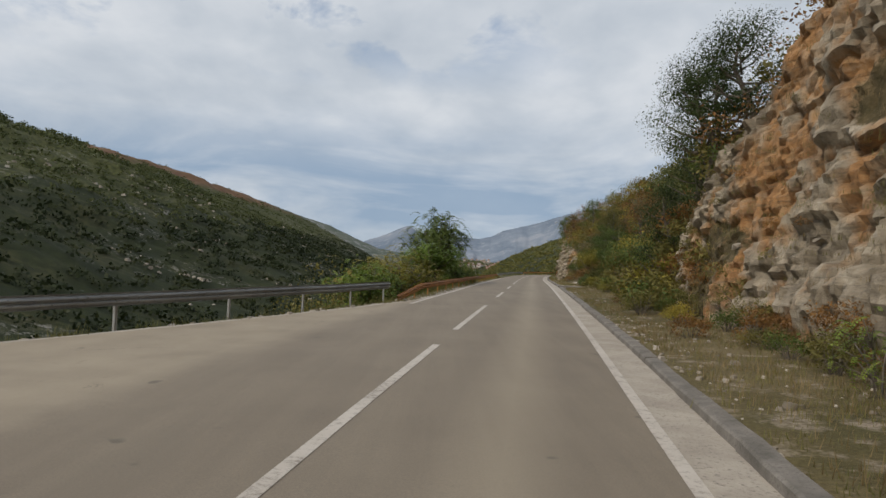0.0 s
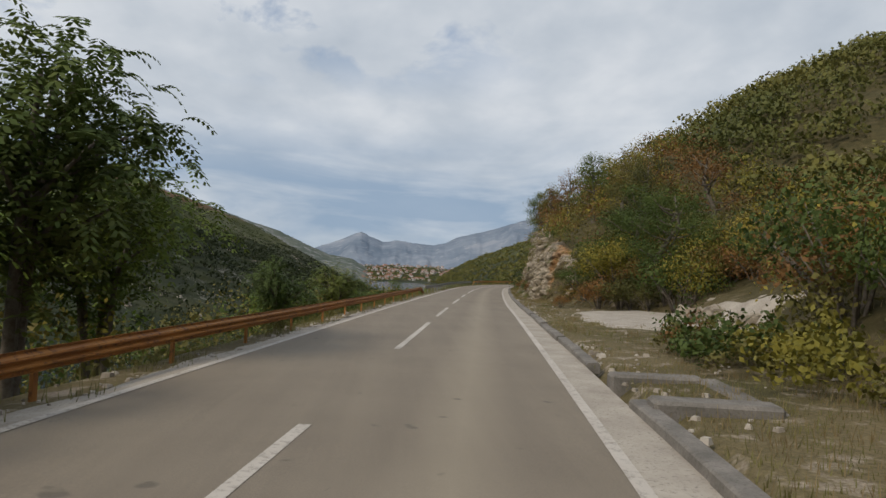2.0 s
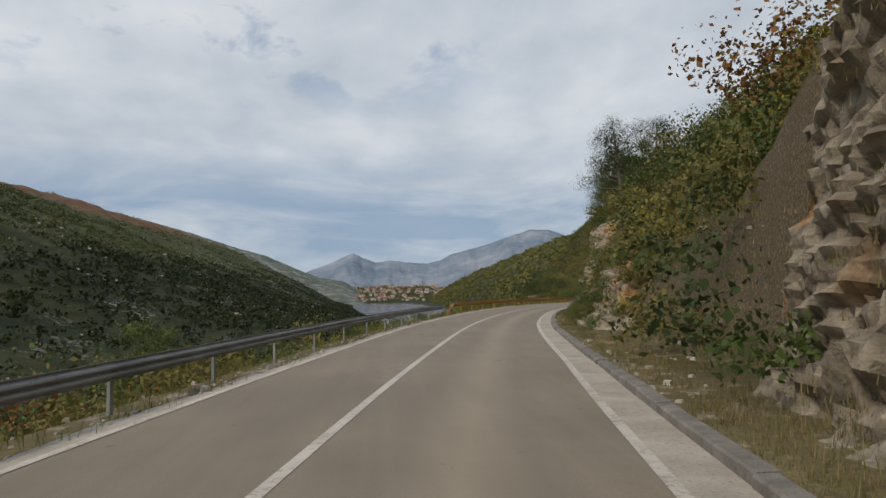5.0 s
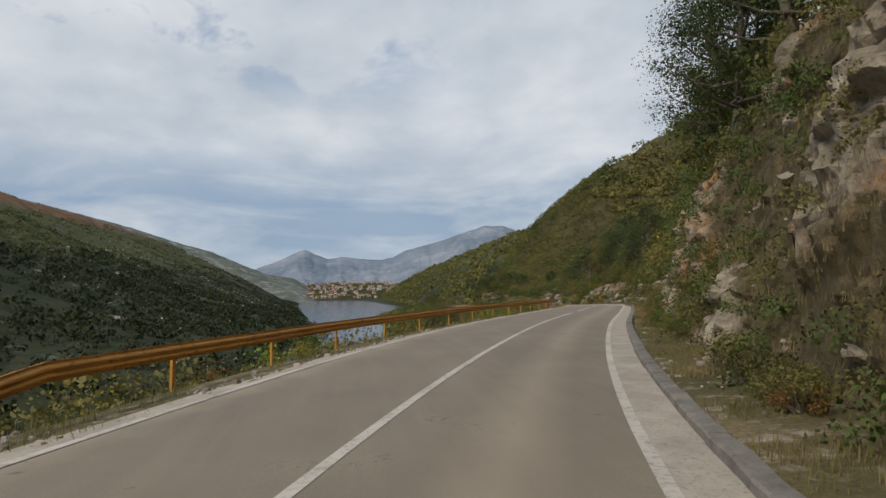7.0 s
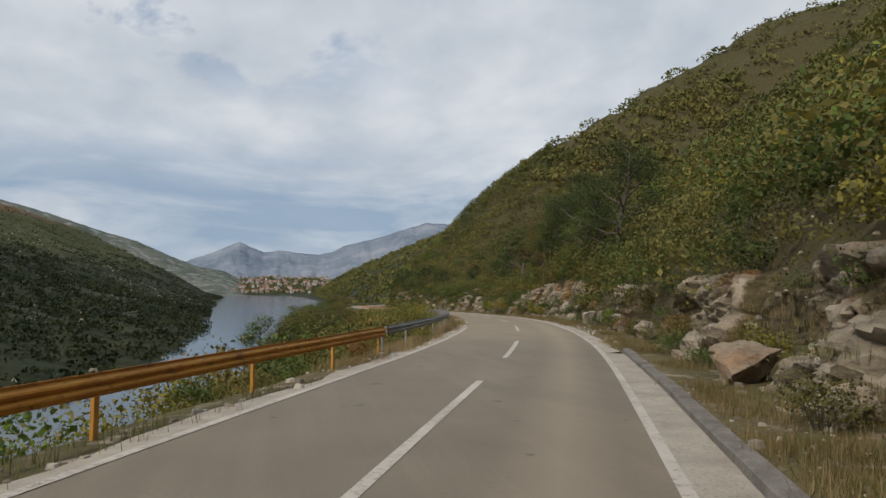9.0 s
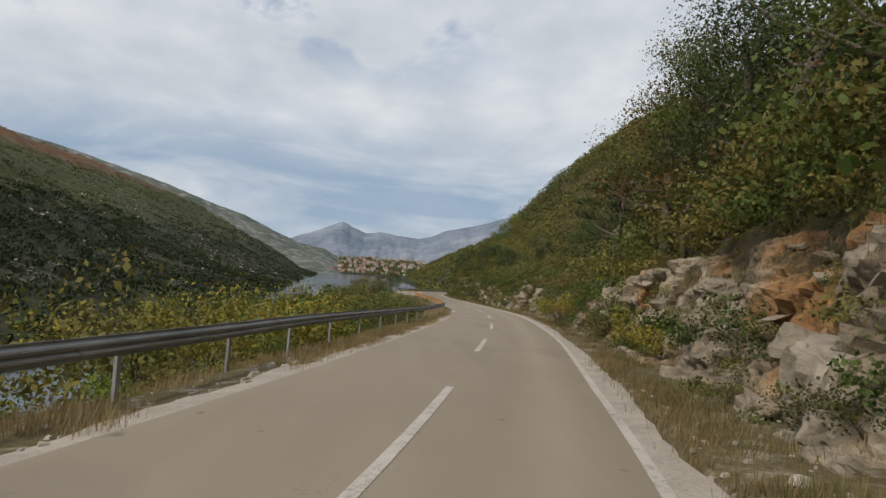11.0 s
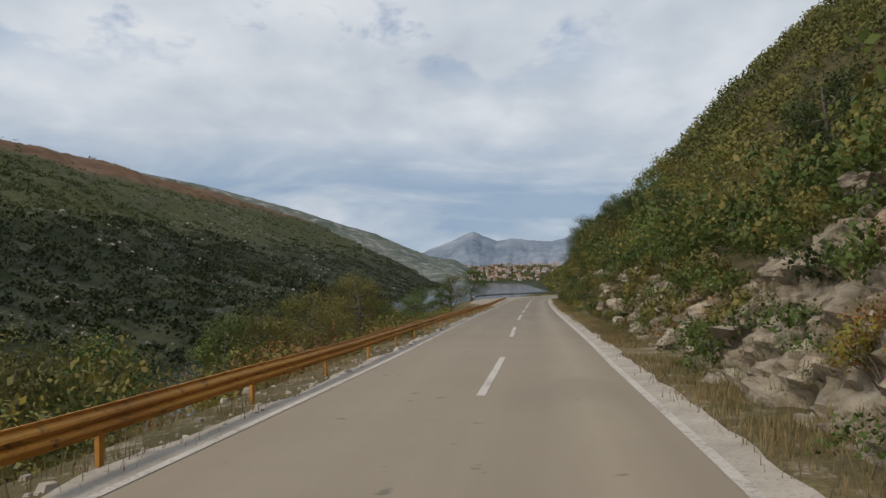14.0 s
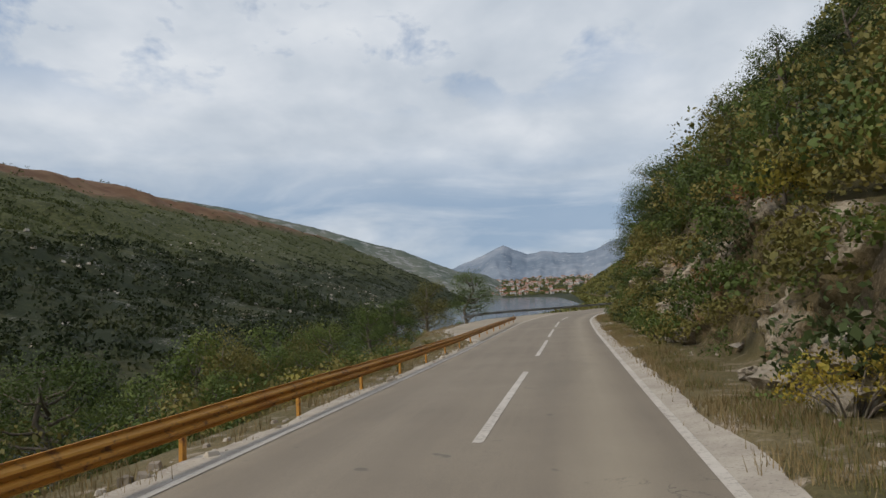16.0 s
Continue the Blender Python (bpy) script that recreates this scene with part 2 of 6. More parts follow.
def amber_paint(N, p):
    a, b = N.noise(p, 0.6, 5.0, 0.6), N.noise(p, 5.0, 6.0, 0.7)
    c = N.ramp(a, [(0.32, (0.40, 0.175, 0.030)), (0.55, (0.56, 0.275, 0.045)), (0.72, (0.46, 0.20, 0.035))])
    c = N.mix(N.step(b, 0.55, 0.66), c, (0.17, 0.075, 0.03))
    return c, b


def galvanised(N, p):
    a, b = N.noise(p, 0.8, 5.0, 0.6), N.noise(p, 9.0, 5.0, 0.7)
    c = N.ramp(a, [(0.35, (0.225, 0.230, 0.228)), (0.65, (0.345, 0.350, 0.345))])
    return N.mix(N.step(b, 0.58, 0.7), c, (0.085, 0.075, 0.065)), b


def hazy_rock(N, p):
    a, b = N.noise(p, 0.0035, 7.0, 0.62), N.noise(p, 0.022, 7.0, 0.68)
    # blue tint is distance haze mixed into the stone colour
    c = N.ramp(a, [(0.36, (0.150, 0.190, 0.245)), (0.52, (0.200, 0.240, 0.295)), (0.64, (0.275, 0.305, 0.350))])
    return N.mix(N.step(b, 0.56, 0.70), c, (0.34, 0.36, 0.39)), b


def water(N, p):
    return N.ramp(N.noise(p, 0.02, 3.0), [(0.3, (0.012, 0.022, 0.026)), (0.7, (0.02, 0.034, 0.038))]), N.noise(p, 0.8, 3.0)


ASPHALT = material("asphalt", asphalt, 0.82, bump=0.004)
PAINT = material("road_paint", paint, 0.7, bump=0.002)
CONCRETE = material("concrete", concrete, 0.9, bump=0.012)
KERB = material("kerb_concrete", kerbstone, 0.9, bump=0.012)
GROUND = material("ground", ground, 0.95, bump=0.07, spec=0.2)
ROCKS = {w: material("rock", rock(w), 0.92, bump=0.16, spec=0.25) for w in (0.53, 0.56, 0.60, 0.68)}
PIECE = material("stone", piece_rock, 0.92, bump=0.09, spec=0.25)
ORANGE = material("orange_rust", orange_paint, 0.62, bump=0.003)
AMBER = material("amber_rust", amber_paint, 0.6, bump=0.003)
ZINC = material("zinc", galvanised, 0.6, 0.2, bump=0.002)
FAR = material("far_limestone_hazed", hazy_rock, 1.0, bump=6.0, spec=0.0)
WATER = material("water", water, 0.12, bump=0.02)


# ---- plan of the road: x and z of the centre line every 20 m of y, from y = -100 ----
ROAD_X = [-12.6, -10.7, -8.8, -6.7, -4.4, -1.96, 0.84, 3.63, 6.36, 9.02, 11.74, 14.57, 17.75, 21.73, 27.42, 35.14, 44.33, 52.94,
          59.48, 63.83, 67.37, 69.92, 70.86, 71.14, 71.46, 71.93, 72.4, 73.3, 76.0, 82.0, 92.5, 108.5, 130.5]
ROAD_Z = [-1.2, -1.0, -0.8, -0.55, -0.27, 0.0, 0.29, 0.48, 0.63, 0.73, 0.81, 0.88, 1.01, 1.17, 1.33, 1.49, 1.54, 1.38,
          1.09, 0.67, 0.12, -0.32, -0.70, -1.08, -1.52, -1.95, -2.24, -2.43, -2.6, -2.75, -2.9, -3.1, -3.3]
ROAD_Y0, ROAD_STEP = -100.0, 20.0


def spline(table, y):
    """Catmull-Rom through an even table."""
    a = np.asarray(table)
    u = np.clip((np.asarray(y, float) - ROAD_Y0) / ROAD_STEP, 0, len(a) - 1.001)
    i = u.astype(int)
    w = u - i
    p0, p1, p2, p3 = a[np.maximum(i - 1, 0)], a[i], a[i + 1], a[np.minimum(i + 2, len(a) - 1)]
    return 0.5 * (2 * p1 + (p2 - p0) * w + (2 * p0 - 5 * p1 + 4 * p2 - p3) * w**2 + (3 * p1 - p0 - 3 * p2 + p3) * w**3)


def axis_x(y):
    return spline(ROAD_X, y)


def axis_z(y):
    return spline(ROAD_Z, y)


def table(y, *pairs):
    return np.interp(y, [p[0] for p in pairs], [p[1] for p in pairs])


def right_line(y):
    return table(y, (0, 3.33), (40, 3.36), (65, 3.42), (80, 3.46), (92, 3.40), (106, 3.50), (114, 3.61), (140, 3.70), (160, 3.36), (180, 3.2), (196, 3.2), (208, 3.15), (220, 2.93), (260, 2.7), (272, 2.72), (285, 2.95), (298, 3.05), (312, 3.09), (322, 3.06), (342, 2.68), (358, 2.76), (440, 2.7))


def left_line(y):
    return -table(y, (0, 3.07), (40, 2.93), (120, 2.86), (140, 2.94), (160, 3.1), (176, 3.35), (188, 3.6), (198, 3.6), (208, 3.3), (220, 2.95), (260, 2.83), (280, 2.7), (292, 2.85), (304, 2.8), (320, 2.8), (380, 3.1), (420, 3.4))


def lay_by_edge(y):
    """Where the made surface ends on the left."""
    return left_line(y) - table(y, (-100, 8.0), (0, 7.0), (8, 5.4), (15.5, 3.2), (23, 1.5), (31, 0.24), (408, 0.24), (424, 5.0), (450, 6.0), (470, 0.7))


def on_road(y, lat):
    """Place at lat metres to the right of the centre line, and the way of the road there."""
    y = np.asarray(y, float)
    t = np.stack([(axis_x(y + 1) - axis_x(y - 1)) / 2, np.ones_like(y)], -1)
    t /= np.linalg.norm(t, axis=-1)[..., None]
    return np.stack([axis_x(y) + t[..., 1] * lat, y - t[..., 0] * lat, axis_z(y)], -1), t


# ---- noise on arrays ----
rng = np.random.default_rng(7)
LATTICE = rng.random((256, 256))


def value_noise(x, y, seed=0):
    x, y = np.asarray(x, float) + 17.3 * seed, np.asarray(y, float) + 9.1 * seed
    i, j = np.floor(x).astype(int), np.floor(y).astype(int)
    u, v = x - i, y - j
    u, v = u * u * (3 - 2 * u), v * v * (3 - 2 * v)
    g = lambda a, b: LATTICE[a % 256, b % 256]
    return (g(i, j) * (1 - u) + g(i + 1, j) * u) * (1 - v) + (g(i, j + 1) * (1 - u) + g(i + 1, j + 1) * u) * v


def fbm(x, y, octaves=4, seed=0, gain=0.5):
    total, amp, norm = 0.0, 1.0, 0.0
    for k in range(octaves):
        total = total + amp * (value_noise(x * 2**k, y * 2**k, seed + 3 * k) - 0.5)
        norm += amp
        amp *= gain
    return total / norm * 2


WATER_Z = -14.0


def bank_x(y):
    return table(y, (-150, -45), (0, -38), (150, -14), (250, 18), (350, 40), (480, 46), (560, 48), (600, 44), (740, 56), (849, 74), (1000, 92), (1700, 60), (2150, -20))


def foot_x(y):
    return table(y, (-150, -70), (0, -60), (150, -38), (250, -10), (350, 22), (428, 25), (480, 24), (530, 20), (600, 12), (660, 10), (800, -4), (930, -14), (1000, -20), (1150, -32), (1676, -68), (2200, -120))


def verge_end(y):
    return table(y, (-100, 8.5), (-12, 7.8), (24, 7.2), (32, 7.4), (38, 9.0), (66, 8.6), (71, 12.5), (84, 12.0), (88, 9.0), (93, 7.2), (98, 6.2), (104, 5.5), (115, 5.3), (128, 5.5), (140, 6.0), (150, 6.2), (160, 5.5),
                 (180, 5.3), (205, 5.4), (215, 5.4), (300, 4.9), (322, 4.9), (332, 4.7), (345, 4.9), (372, 5.0), (440, 5.2))


def cliff_height(y):
    return table(y, (-60, 3), (-14, 10.5), (10, 10.8), (17, 9.6), (22, 7.2), (27, 5.4), (32, 3.4), (38, 1.4), (60, 0.8), (88, 0.8), (93, 1.5), (97, 2.4), (101, 3.0), (105, 4.1), (112, 5.1), (123, 5.7), (131, 6.2), (136, 4.6), (142, 2.2), (152, 1.8), (160, 3.2), (168, 4.6),
                 (178, 5.5), (186, 5.6), (195, 5.4), (203, 5.2), (209, 3.8), (215, 2.2), (240, 1.8), (260, 1.8), (267, 2.6), (275, 2.7), (285, 2.4), (294, 1.7), (304, 1.4), (318, 1.4), (326, 2.1), (332, 3.0), (337, 2.8), (342, 2.0), (350, 1.8), (366, 2.1), (376, 2.2), (386, 3.5), (396, 4.2), (406, 4.4), (440, 3.6))


def hill_slope(y):
    return table(y, (-40, 0.8), (26, 0.72), (45, 0.36), (95, 0.42), (120, 0.62), (180, 0.84), (215, 0.80), (260, 0.80), (292, 0.72), (312, 0.52), (340, 0.31), (365, 0.32), (380, 0.40), (392, 0.50), (403, 0.64), (426, 0.95), (445, 1.1), (480, 0.95), (2000, 0.75))


def height(y, x, back=0.0):
    """Height of the ground at x, y; back: how far the soil stands behind the rock faces."""
    y, x = np.broadcast_arrays(np.asarray(y, float), np.asarray(x, float))
    gx = np.where(y < 500, axis_x(y), table(y, (500, float(axis_x(500.0))), (620, 104), (849, 112), (1900, 116), (4800, 200)))
    slant = np.where(y < 500, (axis_x(y + 1) - axis_x(y - 1)) / 2, 0.0)
    cosine = 1 / np.sqrt(1 + slant**2)
    d = (x - gx) * cosine
    rz = np.where(y < 500, axis_z(y), table(y, (500, float(axis_z(500.0))), (849, -11), (4800, -6)))
    n1, n2, n3 = fbm(x / 42, y / 42, 4, 1), fbm(x / 7, y / 7, 4, 5), fbm(x / 1.4, y / 1.4, 3, 9)
    # right of the road
    edge = np.where(y < 236, right_line(y) + 0.86, right_line(y) + 0.4)
    ve, ch = verge_end(y) + 0.7 * n2 + back * np.clip(cliff_height(y) - 0.9, 0, 1), cliff_height(y) * (1 + 0.35 * n2)
    verge = np.clip(d - edge, 0, None)
    z = rz + 0.02 + np.minimum(verge, 40) * 0.03 + 0.05 * n3 * np.clip(verge, 0, 1)
    t = np.clip((d - ve) / (0.9 + 0.22 * ch), 0, 1)
    z = z + ch * (t * t * (3 - 2 * t)) + 0.28 * n2 * np.clip(d - ve, 0, 2)
    up_hill = np.clip(d - ve - 0.5, 0, None) * hill_slope(y) * (1 + 0.22 * n1)
    top = table(y, (-100, 90), (200, 130), (330, 190), (480, 190), (900, 150), (1900, 150), (2150, 40), (4800, 40))
    z = z + top * (1 - np.exp(-up_hill / top))
    # left of the road
    lay_by = -lay_by_edge(y)
    ledge = -(lay_by + 1.7)
    left = rz - 0.05 - 0.12 * np.clip(-d - lay_by, 0, 2) + 0.04 * n3
    bx = bank_x(y)
    span = np.maximum(gx + ledge / cosine - bx, 4.0)
    k = np.clip((gx + ledge / cosine - x) / span, 0, 1)
    bank = left + (WATER_Z - 2.0 - rz) * (0.75 * k + 0.25 * k * k * (3 - 2 * k)) + 1.5 * n2 * np.clip(k * 5, 0, 1) * (1 - k)
    z = np.where(d < -lay_by, bank, np.where(d < 0, rz, z))
    z = np.where((d > -lay_by) & (d < edge), rz - 0.35, z)
    # far side of the valley
    rise = np.clip(foot_x(y) + 6 * n1 - x, 0, None)
    crest = table(y, (-150, 183), (200, 168), (350, 159), (500, 161), (650, 168), (800, 187), (1000, 214), (1250, 200), (1500, 172), (1800, 115), (2100, 50), (4800, 15))
    apron = table(y, (-150, 10), (50, 15), (300, 60), (450, 78), (650, 70), (900, 50), (1100, 35), (1500, 35), (2000, 60))
    up_far = (0.2 * np.minimum(rise, apron) + table(y, (0, 0.428), (200, 0.40), (350, 0.38), (500, 0.374), (700, 0.383), (1000, 0.416), (1300, 0.472), (1700, 0.548)) * np.clip(rise - apron, 0, None)) * (1 + 0.10 * n1) / (crest + 16)
    far = WATER_Z - 2 + (crest + 16) * up_far / (1 + up_far**4) ** (1 / 4) + 1.2 * n2 * np.clip(rise / 10, 0, 1)
    z = np.where(x < foot_x(y) + 6 * n1, np.maximum(far, WATER_Z - 2), z)
    # the far end of the lake
    shore = np.clip((y - 2080) / 900, 0, 1)
    z = np.where(y > 2080, np.maximum(z, WATER_Z + 1 + 58 * shore + 12 * shore * n1), z)
    return z


def mesh_from(name, verts, faces, mats, smooth=False):
    me = bpy.data.meshes.new(name)
    me.from_pydata([tuple(map(float, v)) for v in verts], [], faces)
    for m in mats:
        me.materials.append(m)
    if smooth:
        me.polygons.foreach_set("use_smooth", [True] * len(me.polygons))
    me.update()
    return me


def grid_faces(rows, cols):
    return [(r * cols + c, r * cols + c + 1, (r + 1) * cols + c + 1, (r + 1) * cols + c) for r in range(rows - 1) for c in range(cols - 1)]


# ---- ground, one sheet to the horizon ----
def build_ground():
    ys = np.concatenate([np.arange(-150, -20, 5.0), np.arange(-20, 470, 1.25), np.arange(470, 700, 6.0), np.arange(700, 1900, 14.0), np.arange(1900, 2300, 30.0), np.arange(2300, 4860, 160.0)])
    pos = np.concatenate([[3.0], np.arange(3.4, 22, 0.42), np.arange(22, 60, 1.6), np.arange(60, 160, 5.0), np.arange(160, 420, 16.0), np.geomspace(430, 4600, 14)])
    neg = np.concatenate([np.arange(3.4, 14.2, 0.4), np.arange(14.2, 70, 1.9), np.arange(70, 300, 5.5), np.arange(300, 900, 12.0), np.geomspace(920, 4600, 12)])
    ds = np.concatenate([-neg[::-1], [-2.6, 0.0, 2.6], pos])
    gx = np.where(ys < 500, axis_x(ys), np.interp(ys, [500, 620, 849, 1900, 4800], [float(axis_x(500.0)), 104, 112, 116, 200]))
    slant = np.where(ys < 500, (axis_x(ys + 1) - axis_x(ys - 1)) / 2, 0.0)
    X = gx[:, None] + ds[None] * np.sqrt(1 + slant**2)[:, None]
    Y = np.repeat(ys[:, None], len(ds), 1)
    Z = height(Y, X, 0.75)
    me = mesh_from("ground", np.stack([X, Y, Z], -1).reshape(-1, 3), grid_faces(len(ys), len(ds)), [GROUND], True)
    D = (X - gx[:, None]) / np.sqrt(1 + slant**2)[:, None]
    wild = np.clip((D - verge_end(Y) + 0.3) / 2.0, 0, 1) * 1.0 + np.clip((-D + lay_by_edge(Y) - 1.2) / 1.5, 0, 1)
    me.attributes.new("wild", "FLOAT", "POINT").data.foreach_set("value", np.clip(wild, 0, 1).astype(np.float32).ravel())
    me.attributes.new("valley", "FLOAT", "POINT").data.foreach_set("value", np.clip((-D - 16) / 10, 0, 1).astype(np.float32).ravel())
    return tagged(new("ground", me), "stony ground with dry grass rising to wooded slopes", "ground", kind="structure")


build_ground()


def strip(name, y0, y1, step, lats, mat, lift=0.0, heights=None, kind="structure", label="", category=""):
    """A ribbon along the road; lats and heights are numbers or functions of y."""
    ys = np.arange(y0, y1 + step / 2, step)
    cols = []
    for k, l in enumerate(lats):
        p, _ = on_road(ys, (l(ys) if callable(l) else np.full_like(ys, l)))
        h = heights[k] if heights else 0.0
        p[:, 2] += lift + (h(ys) if callable(h) else h)
        cols.append(p)
    V = np.stack(cols, 1)
    me = mesh_from(name, V.reshape(-1, 3), grid_faces(len(ys), len(lats)), [mat])
    lane = np.stack([(l(ys) if callable(l) else np.full_like(ys, l)) for l in lats], 1)
    me.attributes.new("lane", "FLOAT", "POINT").data.foreach_set("value", lane.astype(np.float32).ravel())
    return new(name, me), ys


def asphalt_left(y):
    return lay_by_edge(y) + 0.14


road, _ = strip("road", -100, 538, 1.0, [asphalt_left, -2.4, -1.6, -0.8, 0.0, 0.8, 1.3, 1.75, 2.2, lambda y: right_line(y) + 0.06], ASPHALT,
                heights=[-0.02, -0.01, 0.0, 0.006, 0.01, 0.006, 0.002, 0.0, -0.008, -0.02])
for poly in road.data.polygons:
    poly.use_smooth = True
tagged(road, "worn light grey two-lane asphalt road", "road", kind="structure")
# ragged concrete margins
ragged_l = lambda y: asphalt_left(y) - 0.42 - 0.3 * (fbm(y / 1.7, y * 0 + 3.0, 4, 2) + 0.3)
strip_l, _ = strip("road_edge", -100, 538, 0.5, [ragged_l, asphalt_left], CONCRETE, heights=[-0.07, -0.025])
tagged(strip_l, "crumbling pale gravelly edge of the asphalt", "road edge", kind="structure")
strip_g, _ = strip("gutter", -100, 236, 0.8, [lambda y: right_line(y) + 0.06, lambda y: right_line(y) + 0.68], CONCRETE, heights=[-0.0205, -0.028])
tagged(strip_g, "pale concrete gutter beside the edge line", "gutter", kind="structure")
ragged_r = lambda y: right_line(y) + 0.5 + 0.22 * fbm(y / 1.3, y * 0 + 8.0, 4, 4)
strip_r, _ = strip("road_edge", 236, 538, 0.5, [lambda y: right_line(y) + 0.06, ragged_r, lambda y: ragged_r(y) + 0.12], CONCRETE, heights=[-0.022, 0.03, -0.15])
tagged(strip_r, "broken whitish concrete edge of the road", "road edge", kind="structure")

# painted lines
line_r, _ = strip("edge_line", -100, 538, 1.0, [lambda y: right_line(y) - 0.08, lambda y: right_line(y) + 0.07], PAINT, -0.012)
line_l, _ = strip("edge_line", 27, 252, 1.0, [lambda y: left_line(y) - 0.07, lambda y: left_line(y) + 0.07], PAINT, -0.008)
line_l2, _ = strip("edge_line", 318, 538, 1.0, [lambda y: left_line(y) - 0.06, lambda y: left_line(y) + 0.06], PAINT, -0.008)
for o in (line_r, line_l, line_l2):
    tagged(o, "worn white painted edge line", "road marking", kind="structure")


def dash(y0, y1):
    n = max(2, int((y1 - y0) / 1.5) + 1)
    o, _ = strip("centre_dash", y0, y1, (y1 - y0) / n, [-0.075, 0.075], PAINT, 0.0155)
    return tagged(o, "worn white painted centre dash", "road marking", "centre line dashes")


for y0, y1 in ((-36, -27), (-23, -13), (-9.5, 0.3), (4.0, 14.0), (17.2, 27.7), (35.5, 42.4), (49.9, 56.6), (64.5, 73.5), (77.3, 85.3), (90.9, 100.5), (104.9, 113.6),
               (218.0, 228.5), (233.3, 240.3), (248.0, 255.0), (263.3, 270.4), (278.0, 283.9), (292.6, 299.7), (307.9, 315.2), (322.8, 329.4), (337.0, 343.6),
               (351.5, 358.4), (366.8, 376.0), (380.8, 390.6), (396.4, 406.4), (409.5, 419.0), (423.0, 433.0), (437.0, 446.0)):
    dash(y0, y1)
solid, _ = strip("centre_line", 119.2, 214.4, 1.0, [-0.075, 0.075], PAINT, 0.0155)
tagged(solid, "solid white painted centre line", "road marking", kind="structure")


def part(name, me, parent, label=""):
    o = new(name, me)
    o.parent = parent
    return tagged(o, label)


# ---- kerb with cracked concrete lengths ----
def build_kerb():
    kerb = tagged(new("kerb"), "low cracked concrete kerb along the gutter", "kerb", kind="structure")
    y = -60.0
    while y < 236:
        n = random.uniform(2.2, 4.2)
        ys = np.linspace(y + 0.01, min(y + n, 236.4) - 0.02, 5)
        side, sink = random.uniform(-0.02, 0.03), random.uniform(-0.025, 0.01)
        if 58 < y < 63:
            y += n
            continue
        prof = [(0.66, -0.12), (0.67, 0.075), (0.70, 0.10), (0.90, 0.11), (0.93, 0.08), (0.94, -0.12)]
        rows = []
        for k, yy in enumerate(ys):
            nib = 0.012 * random.uniform(-1, 1)
            rows.append(np.stack([on_road(np.array([yy]), right_line(yy) + a + side + nib * (0 < i < 4))[0][0] + (0, 0, h + sink + (nib if h > 0 else 0)) for i, (a, h) in enumerate(prof)]))
        V = np.concatenate(rows)
        c = len(prof)
        faces = grid_faces(5, c) + [tuple(range(c))[::-1], tuple(range(4 * c, 5 * c))]
        part("kerbstone", mesh_from("kerbstone", V, faces, [KERB]), kerb)
        y += n


build_kerb()


# ---- guard rails ----
BEAM = [(0.035, -0.155), (0.0, -0.15), (-0.005, -0.115), (0.075, -0.075), (0.08, -0.045), (0.0, -0.018), (0.0, 0.018), (0.08, 0.045), (0.075, 0.075), (-0.005, 0.115), (0.0, 0.15), (0.035, 0.155)]


def box_mesh(name, sx, sy, sz, mat, bevel=0.0):
    bm = bmesh.new()
    bmesh.ops.create_cube(bm, size=1.0, matrix=Matrix.Diagonal((sx, sy, sz, 1)))
    if bevel:
        bmesh.ops.bevel(bm, geom=bm.edges[:], offset=bevel, segments=1, affect="EDGES")
    me = bpy.data.meshes.new(name)
    bm.to_mesh(me)
    bm.free()
    me.materials.append(mat)
    return me


def channel_mesh(name, w, deep, high, mat):
    """An upright C-shaped steel post, its foot at the origin."""
    t = 0.006
    prof = [(-w / 2, 0), (w / 2, 0), (w / 2, deep), (w / 2 - t, deep), (w / 2 - t, t), (-w / 2 + t, t), (-w / 2 + t, deep), (-w / 2, deep)]
    V = [(y, x, 0.0) for x, y in prof] + [(y, x, high) for x, y in prof]
    n = len(prof)
    F = [(i, (i + 1) % n, n + (i + 1) % n, n + i) for i in range(n)] + [tuple(range(n)), tuple(range(2 * n - 1, n - 1, -1))]
    return mesh_from(name, V, F, [mat])


POSTS = {ORANGE: channel_mesh("post", 0.10, 0.055, 1.0, ORANGE), AMBER: channel_mesh("post", 0.10, 0.055, 1.0, AMBER), ZINC: channel_mesh("post", 0.10, 0.055, 1.0, ZINC)}
BLOCKS = {ORANGE: box_mesh("spacer", 0.11, 0.10, 0.20, ORANGE, 0.01), AMBER: box_mesh("spacer", 0.11, 0.10, 0.20, AMBER, 0.01), ZINC: box_mesh("spacer", 0.11, 0.10, 0.20, ZINC, 0.01)}


